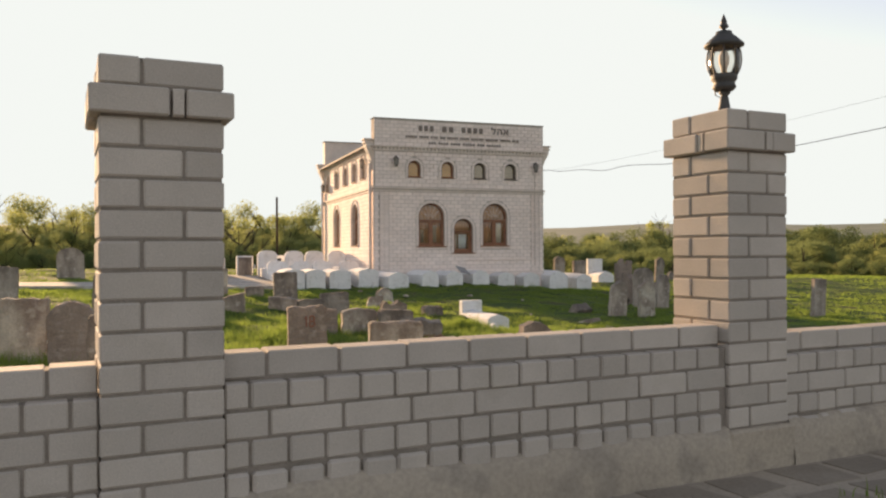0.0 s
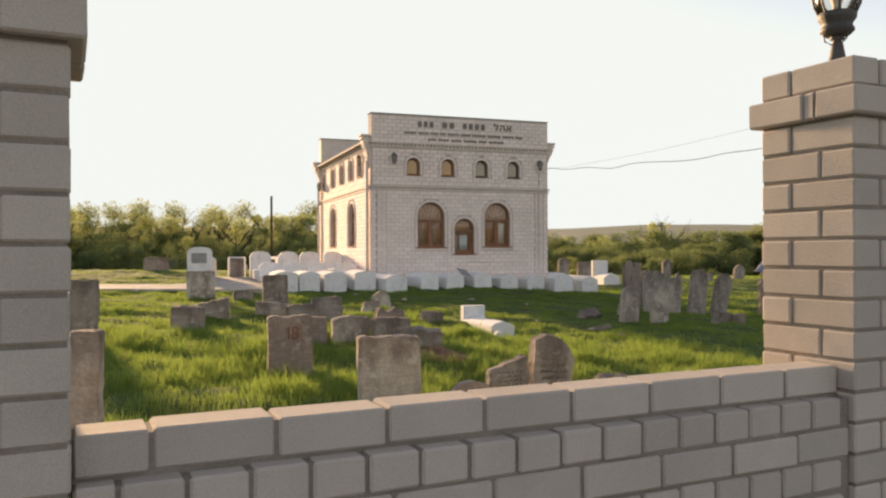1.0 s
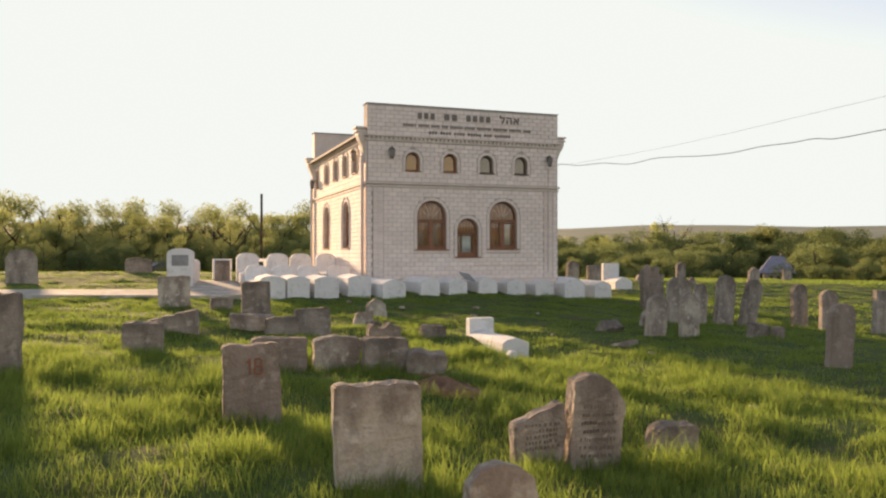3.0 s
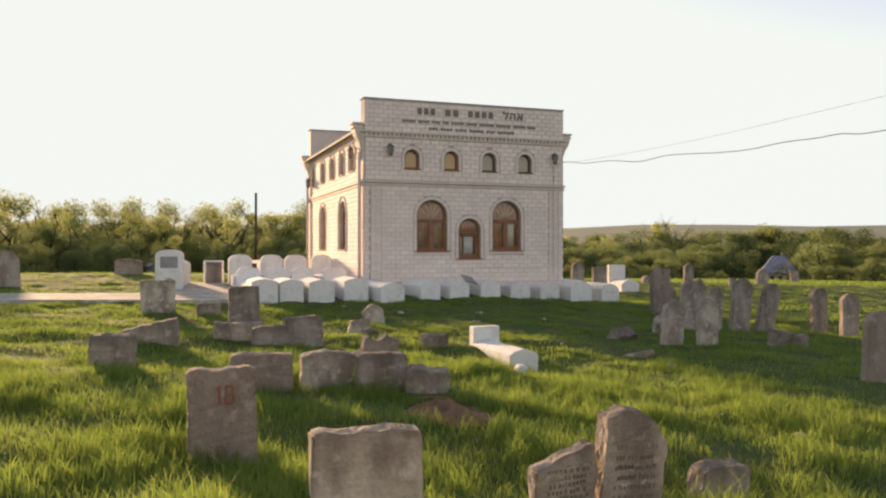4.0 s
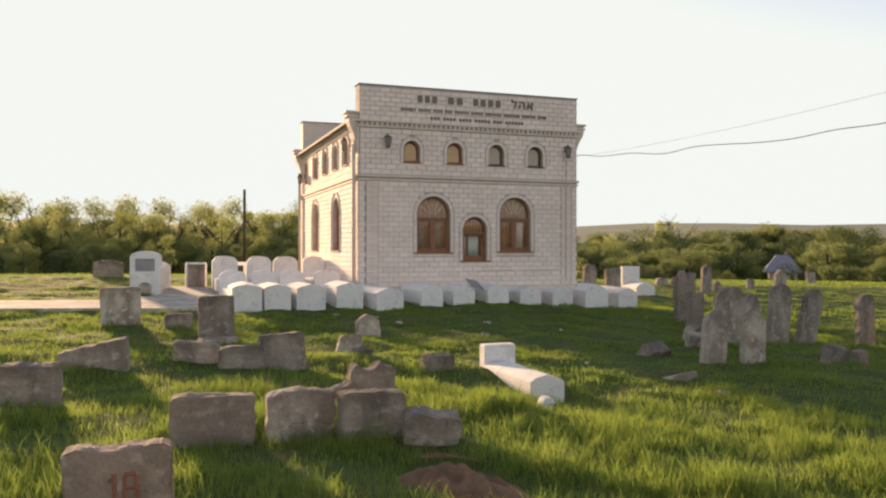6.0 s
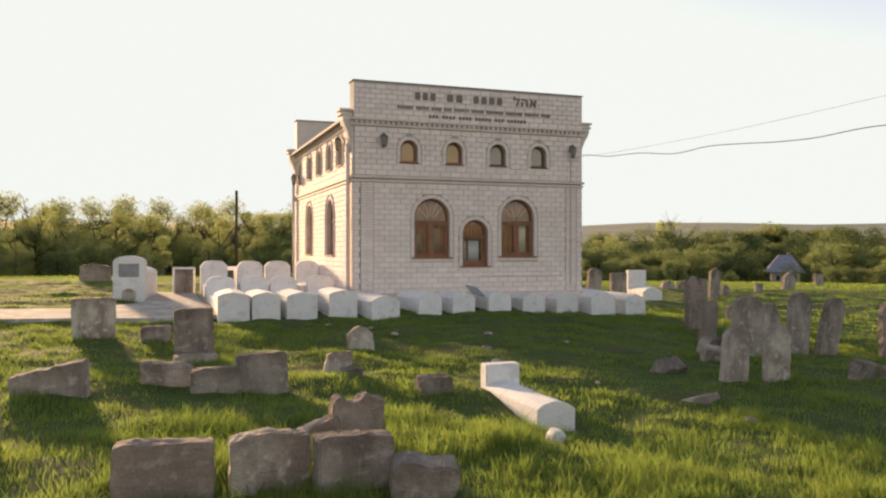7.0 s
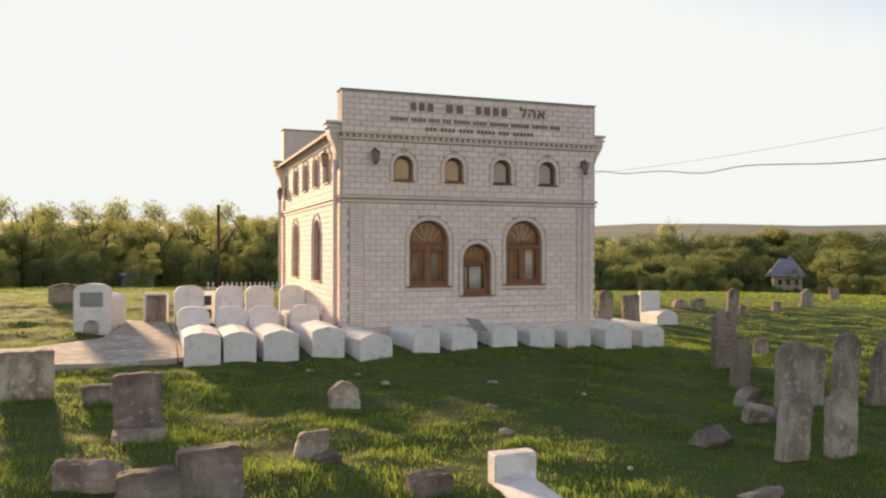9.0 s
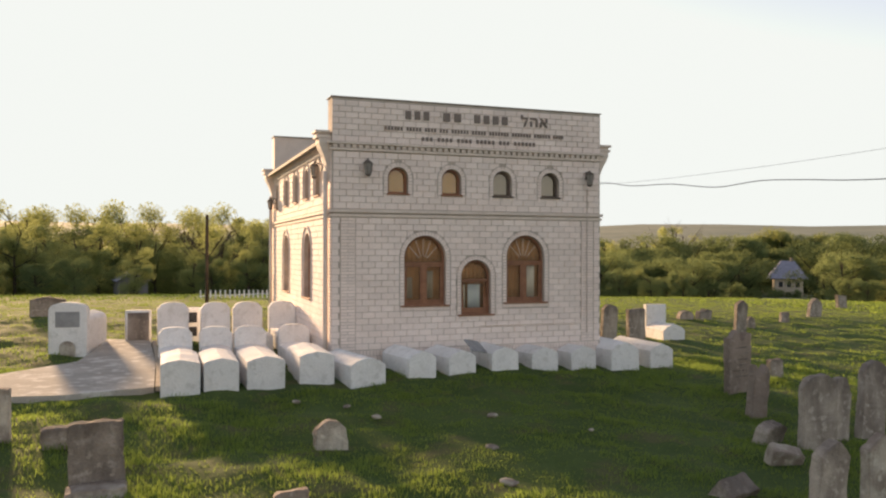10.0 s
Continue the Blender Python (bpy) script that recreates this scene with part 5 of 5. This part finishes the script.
# low white picket fence on the far edge of the slope
pf = thing("picket_fence", pose(5.6, 48.8, 0, 0, 0, 22), "low white picket fence far behind the building", "fence")
for k in range(18):
    x = k * 0.26
    z = ground_z(5.6 + x * 0.93, 48.8 + x * 0.37)
    part("post", boxes((x - 0.035, x + 0.035, -0.02, 0.02, z - 0.3, z + 0.42), bevel=0.006), WHITEWASH, pf)
part("rail", boxes((-0.1, 4.55, 0.021, 0.05, ground_z(7.8, 49.6) + 0.16, ground_z(7.8, 49.6) + 0.21)), WHITEWASH, pf)

# ---- far cottage ----
cot = thing("cottage", pose(127.3, 139.2, -5.5, 0, 0, -36), "small pale plastered cottage with a grey roof among far trees", "house")
# greyer wall and lighter roof paint the distance haze into the cottage
part("wall", boxes((-2.7, 2.7, -2.3, 2.3, -3, 2.9)), PLASTER_IN, cot)
bm = prism([(-3.9, 2.7), (3.6, 2.7), (3.6, 2.85), (1.3, 6.4), (-1.3, 6.4), (-3.9, 2.85)], -3.0, 3.0)
for v in bm.verts:
    v.co.y *= 0.06 if v.co.z > 5 else 1
part("roof", bm, SHED_ROOF, cot, "dull grey hipped roof")
part("chimney", boxes((0.5, 1.1, -0.3, 0.3, 5.6, 7.0), bevel=0.03), MORTAR, cot, "brick chimney")
for x in (-2.0, -0.4, 1.2):
    w = part("window", boxes((x, x + 0.85, -2.36, -2.2, 1.0, 2.1)), BLACK_PLAQUE, cot, "dark window")
    part("window_frame", boxes((x - 0.1, x, -2.39, -2.3, 0.9, 2.2), (x + 0.85, x + 0.95, -2.39, -2.3, 0.9, 2.2)), TRIM_STONE, w, "pale window frame")

# ---- small shed at the foot of the slope ----
shed = thing("shed", pose(2.0, 71.0, ground_z(2.0, 71.0), 0, 0, 12), "small weathered grey shed with a bluish roof among trees", "shed")
part("wall", prism([(-1.0, -0.5), (1.0, -0.5), (1.0, 1.45), (0, 1.95), (-1.0, 1.45)], 0, 2.6), SHED_WALL, shed)
for s_ in (-1, 1):
    part("roof_slope", prism([(0, 1.97), (s_ * 1.2, 1.37), (s_ * 1.2, 1.44), (0, 2.05)], -0.2, 2.8), SHED_ROOF, shed, "bluish sheet roof")
part("door", boxes((-0.35, 0.35, -0.04, -0.004, 0.0, 1.3), bevel=0.01), BARK, shed, "dark plank door")

# ---- trees ----
def leaf_cloud(centres, count, size, rnd):
    """Leaves and small sprays scattered through overlapping lobes, thinner towards their hearts."""
    verts, faces = [], []
    weights = [c[1] ** 2 for c in centres]
    for _ in range(count):
        (cx_, cy_, cz_), r = rnd.choices(centres, weights)[0]
        d = Vector((rnd.gauss(0, 1), rnd.gauss(0, 1), rnd.gauss(0, 1))).normalized() * r * rnd.uniform(0.35, 1.05)
        p = Vector((cx_, cy_, cz_)) + Vector((d.x, d.y, d.z * 0.8))
        u = Vector((rnd.gauss(0, 1), rnd.gauss(0, 1), rnd.gauss(0, 1))).normalized()
        v = u.orthogonal().normalized()
        s = size * rnd.uniform(0.6, 1.3)
        k = len(verts)
        verts += [p - u * s, p + v * s * 0.5, p + u * s, p - v * s * 0.5]
        faces.append((k, k + 1, k + 2, k + 3))
    me = bpy.data.meshes.new("crown")
    me.from_pydata([tuple(v) for v in verts], [], faces)
    return me


def limbs(rnd, tall, spread, twigs=0):
    bm = bmesh.new()
    trunk = [(0, 0, -1.5), (rnd.uniform(-.1, .1), rnd.uniform(-.1, .1), tall * 0.3), (rnd.uniform(-.3, .3), rnd.uniform(-.3, .3), tall * 0.6), (rnd.uniform(-.4, .4), rnd.uniform(-.4, .4), tall * 0.9)]
    tube(trunk, 0.2, 8, 0.25, bm)
    tips = []
    for k in range(9):
        a, z = rnd.uniform(0, 6.28), tall * rnd.uniform(0.22, 0.7)
        ln = spread * rnd.uniform(0.5, 1.0)
        e = (math.cos(a) * ln, math.sin(a) * ln, z + ln * rnd.uniform(0.5, 1.1))
        tube([(0, 0, z), (e[0] * 0.5, e[1] * 0.5, z + (e[2] - z) * 0.4), e], 0.085, 5, 0.3, bm)
        tips.append(e)
        for j in range(twigs):
            b = a + rnd.uniform(-1.2, 1.2)
            l2 = ln * rnd.uniform(0.3, 0.7)
            f = rnd.uniform(0.4, 1)
            s = Vector((e[0] * f, e[1] * f, z + (e[2] - z) * f))
            t2 = s + Vector((math.cos(b) * l2, math.sin(b) * l2, l2 * rnd.uniform(0.5, 1.6)))
            tube([s, (s + t2) / 2 + Vector((0, 0, 0.1)), t2], 0.028, 3, 0.4, bm)
    return bm, tips


def tree(seed, tall, spread, leaves, mat_, label, twigs=0, low=0.22):
    rnd = random.Random(seed)
    t = thing("tree", pose(0, 0, 0), label, "tree", "trees at the foot of the slope")
    bm, tips = limbs(rnd, tall, spread, twigs)
    part("trunk", bm, BARK, t)
    if leaves:
        centres = [((e[0] * 0.85, e[1] * 0.85, e[2]), spread * rnd.uniform(0.18, 0.42)) for e in tips]
        centres += [((rnd.uniform(-1, 1) * spread * 0.6, rnd.uniform(-1, 1) * spread * 0.6, tall * rnd.uniform(low, 0.95)), spread * rnd.uniform(0.14, 0.42)) for _ in range(20)]
        me = leaf_cloud(centres, leaves * 4, 0.10, rnd)
        me.materials.append(mat_)
        part("crown", me, None, t)
    return t


# the bushes that hide the foot of the cottage
rnd = random.Random(77)
me = leaf_cloud([((rnd.uniform(-9, 9), rnd.uniform(-7, -4), rnd.uniform(-2.5, 0.1)), rnd.uniform(0.9, 1.5)) for _ in range(26)], 5200, 0.26, rnd)
me.materials.append(LEAF_DARK)
tagged(part("hedge", me, None), "dark green bushes hiding the foot of the cottage", "hedge").matrix_world = pose(127.3, 139.2, -5.5, 0, 0, -36)

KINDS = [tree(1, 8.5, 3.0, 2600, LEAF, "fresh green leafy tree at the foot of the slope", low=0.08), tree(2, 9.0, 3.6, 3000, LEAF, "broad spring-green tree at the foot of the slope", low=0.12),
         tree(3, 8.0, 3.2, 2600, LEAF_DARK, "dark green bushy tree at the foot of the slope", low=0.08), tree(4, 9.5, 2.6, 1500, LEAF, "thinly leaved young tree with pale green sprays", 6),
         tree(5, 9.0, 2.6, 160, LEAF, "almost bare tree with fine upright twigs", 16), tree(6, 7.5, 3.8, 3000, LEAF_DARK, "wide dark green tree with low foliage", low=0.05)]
rnd = random.Random(21)
used = set()


def plant(kind, bearing, dist, top_angle, size=1.0):
    """One tree at a bearing from the gate, its height set so that its top reaches a given angle over the eye."""
    a = radians(bearing)
    x, y = 2 + dist * math.sin(a), 4 + dist * math.cos(a)
    # the cottage's view down the slope stays open
    along, off = (x - 2.7) * 0.680 + (y - 6) * 0.733, abs((x - 2.7) * 0.733 - (y - 6) * 0.680)
    if 40 < along < 190 and off < 4.6:
        return None
    z = ground_z(x, y)
    want = 1.9 + dist * math.tan(radians(top_angle)) - z
    s = max(0.35, want / (9.8 if kind not in (2, 5) else 8.8))
    m = pose(x, y, z, 0, 0, rnd.uniform(0, 360))
    if kind not in used:
        used.add(kind)
        KINDS[kind].matrix_world = m
        ob = KINDS[kind]
    else:
        ob = copy_thing(KINDS[kind], m)
    wide = s * size
    ob.scale = (wide, wide, s)
    return ob


b = -15.0
while b < 53:
    left = b < 12
    behind = 12.5 < b < 20.5
    if 41.2 < b < 44.2:
        plant(2, b, 150, -0.9, 1.0)
        plant(1, b, 215, 1.3, 1.2)
        b += 0.7
        continue
    if not behind or rnd.random() < 0.3:
        top = (3.1 if left else 1.6) + rnd.uniform(-0.5, 0.4)
        plant(rnd.choice((0, 1, 3, 1, 0, 2) if left else (2, 5, 2, 5, 0, 2)), b, rnd.uniform(74, 92) if left else rnd.uniform(92, 118), top - 0.9, 1.15)
        plant(rnd.choice((0, 1, 3, 0, 1) if left else (2, 5, 0, 2)), b + 0.4, rnd.uniform(98, 125) if left else rnd.uniform(125, 160), top, 1.0)
        if rnd.random() < 0.6:
            plant(rnd.choice((2, 5, 1)), b + 0.2, rnd.uniform(62, 70) if left else rnd.uniform(80, 90), -0.8 + rnd.uniform(-0.5, 0.7), 1.1)
    b += 1.15 if left else 1.0
for bearing, dist, top, kind in ((3.2, 95, 2.9, 4), (4.0, 90, 2.8, 4), (2.4, 100, 3.0, 4), (-1.2, 100, 3.1, 4), (4.3, 73, 2.4, 4), (5.2, 74, 2.2, 4), (7.2, 88, 3.0, 3), (7.9, 86, 3.1, 3), (8.6, 90, 2.7, 0), (-5.6, 94, 3.0, 1), (-6.3, 96, 2.8, 0), (0.2, 96, 2.9, 3), (35.6, 140, 2.45, 3), (36.0, 142, 2.4, 4), (42.5, 130, 1.75, 0), (49.5, 110, 1.8, 1), (-7.8, 260, 2.95, 0)):
    plant(kind, bearing, dist, top)
for i in range(12):
    plant((2, 5)[i % 2], 40.4 + i * 0.38, 194 + (i * 7) % 11, 0.2 + 0.25 * (i % 3), 1.5)
    plant((1, 0, 2)[i % 3], 40.2 + i * 0.4, 212 + (i * 5) % 9, 1.2 + 0.15 * (i % 4), 1.3)

# far woods in one piece, along the valley and the hill
rnd = random.Random(8)
centres = []
for k in range(330):
    a, d = radians(rnd.uniform(-20, 58)), rnd.uniform(150, 420)
    x, y = 2 + d * math.sin(a), 4 + d * math.cos(a)
    if d < 200 and abs((x - 2.7) * 0.733 - (y - 6) * 0.680) < 12:
        continue
    z = ground_z(x, y)
    centres.append(((x, y, z + rnd.uniform(3, 8)), rnd.uniform(3, 6)))
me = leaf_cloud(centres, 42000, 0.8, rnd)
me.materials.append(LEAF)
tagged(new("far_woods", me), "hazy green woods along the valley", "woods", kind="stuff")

# ---- grass ----
def inside_box(x, y, x0, x1, y0, y1):
    return (x > x0) & (x < x1) & (y > y0) & (y < y1)


def blades(name, x0, x1, y0, y1, count, tall, width, seed, mat_=None, label="long fresh green grass", free=False, lift=None):
    rng = np.random.default_rng(seed)
    x, y = rng.uniform(x0, x1, count), rng.uniform(y0, y1, count)
    # clumps: denser and taller where a slow wave field is high
    f = np.sin(x * 2.1 + 1.7 * np.sin(y * 1.3)) * np.sin(y * 2.4 + 1.2 * np.sin(x * 1.1 + 2)) + 0.6 * np.sin(x * 5.3 + 2 * np.sin(y * 4.1)) * np.sin(y * 6.1 + x)
    keep_ = rng.uniform(-1.6, 1.2, count) < f
    keep_ &= ~inside_box(x, y, 3.4, 6.75, 21.4, 27.7) & ~inside_box(x, y, X0 - 0.1, X1 + 0.1, Y0 - 0.8, Y1) & ~inside_box(x, y, -15, 3.6, 21.35, 23.3) & ~inside_box(x, y, 2.2, 3.6, 21.4, 27.8)
    keep_ &= ~inside_box(x, y, 6.08, 6.72, 12.65, 14.6) & (np.hypot((x - 4.03) / 0.38, (y - 9.5) / 0.7) > 1)
    keep_ &= y > 2.3 + 0.1 * x
    if free:
        keep_ = f > 0.1
    x, y, f = x[keep_], y[keep_], f[keep_]
    n = len(x)
    mown = 1 - 0.45 * np.exp(-((x - 9) / 4.0) ** 2 - ((y - 18.5) / 4.0) ** 2)
    h = tall * rng.uniform(0.45, 1.1, n) * (0.72 + 0.36 * np.clip(f, -0.6, 1.2)) * mown
    # tight tufts
    tuft = np.sin(x * 11 + 2.3 * np.sin(y * 4.7)) * np.sin(y * 12.5 + 2.1 * np.sin(x * 5.1 + 1))
    h = h * (0.82 + 0.42 * np.clip(tuft, -0.6, 1.0))
    a = rng.uniform(0, 2 * np.pi, n)
    bend = h * rng.uniform(0.15, 0.7, n)
    ba = rng.uniform(0, 2 * np.pi, n)
    w = width * rng.uniform(0.6, 1.3, n)
    z = height(x, y) + lumps(x, y) - 0.01 if lift is None else lift(x, y)
    v = np.zeros((n, 5, 3))
    dx, dy = np.cos(a) * w / 2, np.sin(a) * w / 2
    v[:, 0] = np.stack([x - dx, y - dy, z], 1)
    v[:, 1] = np.stack([x + dx, y + dy, z], 1)
    mx, my = x + np.cos(ba) * bend * 0.3, y + np.sin(ba) * bend * 0.3
    v[:, 2] = np.stack([mx + dx * 0.7, my + dy * 0.7, z + h * 0.6], 1)
    v[:, 3] = np.stack([mx - dx * 0.7, my - dy * 0.7, z + h * 0.6], 1)
    v[:, 4] = np.stack([x + np.cos(ba) * bend, y + np.sin(ba) * bend, z + h * 0.97], 1)
    me = bpy.data.meshes.new(name)
    me.vertices.add(n * 5)
    me.vertices.foreach_set("co", v.ravel())
    k = np.arange(n) * 5
    loops = np.stack([k, k + 1, k + 2, k + 3, k + 3, k + 2, k + 4], 1).ravel()
    me.loops.add(n * 7)
    me.loops.foreach_set("vertex_index", loops.astype(np.int32))
    me.polygons.add(n * 2)
    starts = np.stack([np.arange(n) * 7, np.arange(n) * 7 + 4], 1).ravel()
    me.polygons.foreach_set("loop_start", starts.astype(np.int32))
    me.update(calc_edges=True)
    me.validate()
    me.materials.append(mat_ or BLADE)
    return tagged(new(name, me), label, "grass", kind="stuff")


blades("grass", -4, 9, 2.4, 13, 420000, 0.19, 0.0065, 1, label="long bright green grass in tufts between the headstones")
blades("grass", -6, 18, 13, 24.5, 360000, 0.12, 0.010, 2, label="short green grass in front of the building")
blades("grass", -16, 34, 24.5, 46, 340000, 0.07, 0.018, 3, label="sunlit far grass")
blades("grass", -30, 62, 46, 80, 150000, 0.12, 0.06, 7, label="sunlit grass on the far edge of the slope")
blades("grass", 34, 62, 22, 46, 50000, 0.14, 0.05, 8, label="sunlit grass on the far edge of the slope")
blades("grass", 9, 30, 4, 13, 130000, 0.12, 0.014, 4, label="green grass on the lower slope")
blades("grass", 18, 34, 13, 24.5, 60000, 0.11, 0.02, 6, label="sunlit grass on the lower slope")
blades("grass", -4, 9, 2.6, 12, 46000, 0.29, 0.0055, 21, label="tall thin grass stalks standing among the tufts")
blades("dry_grass", -4, 9, 2.6, 13, 11000, 0.20, 0.0045, 31, DRY, "sparse dry tan stalks among the green grass")
blades("straw", 3.68, 4.38, 8.9, 10.1, 9000, 0.045, 0.007, 12, STRAW, "dry reddish straw on the earth mound", True, lambda x, y: height(x, y) + 0.02 + 0.10 * np.clip(1 - (((x - 4.03) / 0.45) ** 2 + ((y - 9.5) / 0.8) ** 2), 0, 1))
blades("weeds", 2.9, 4.6, 0.9, 1.75, 900, 0.09, 0.008, 13, BLADE, "sparse weeds between the paving stones", True, lambda x, y: 0.70 + 0 * x)
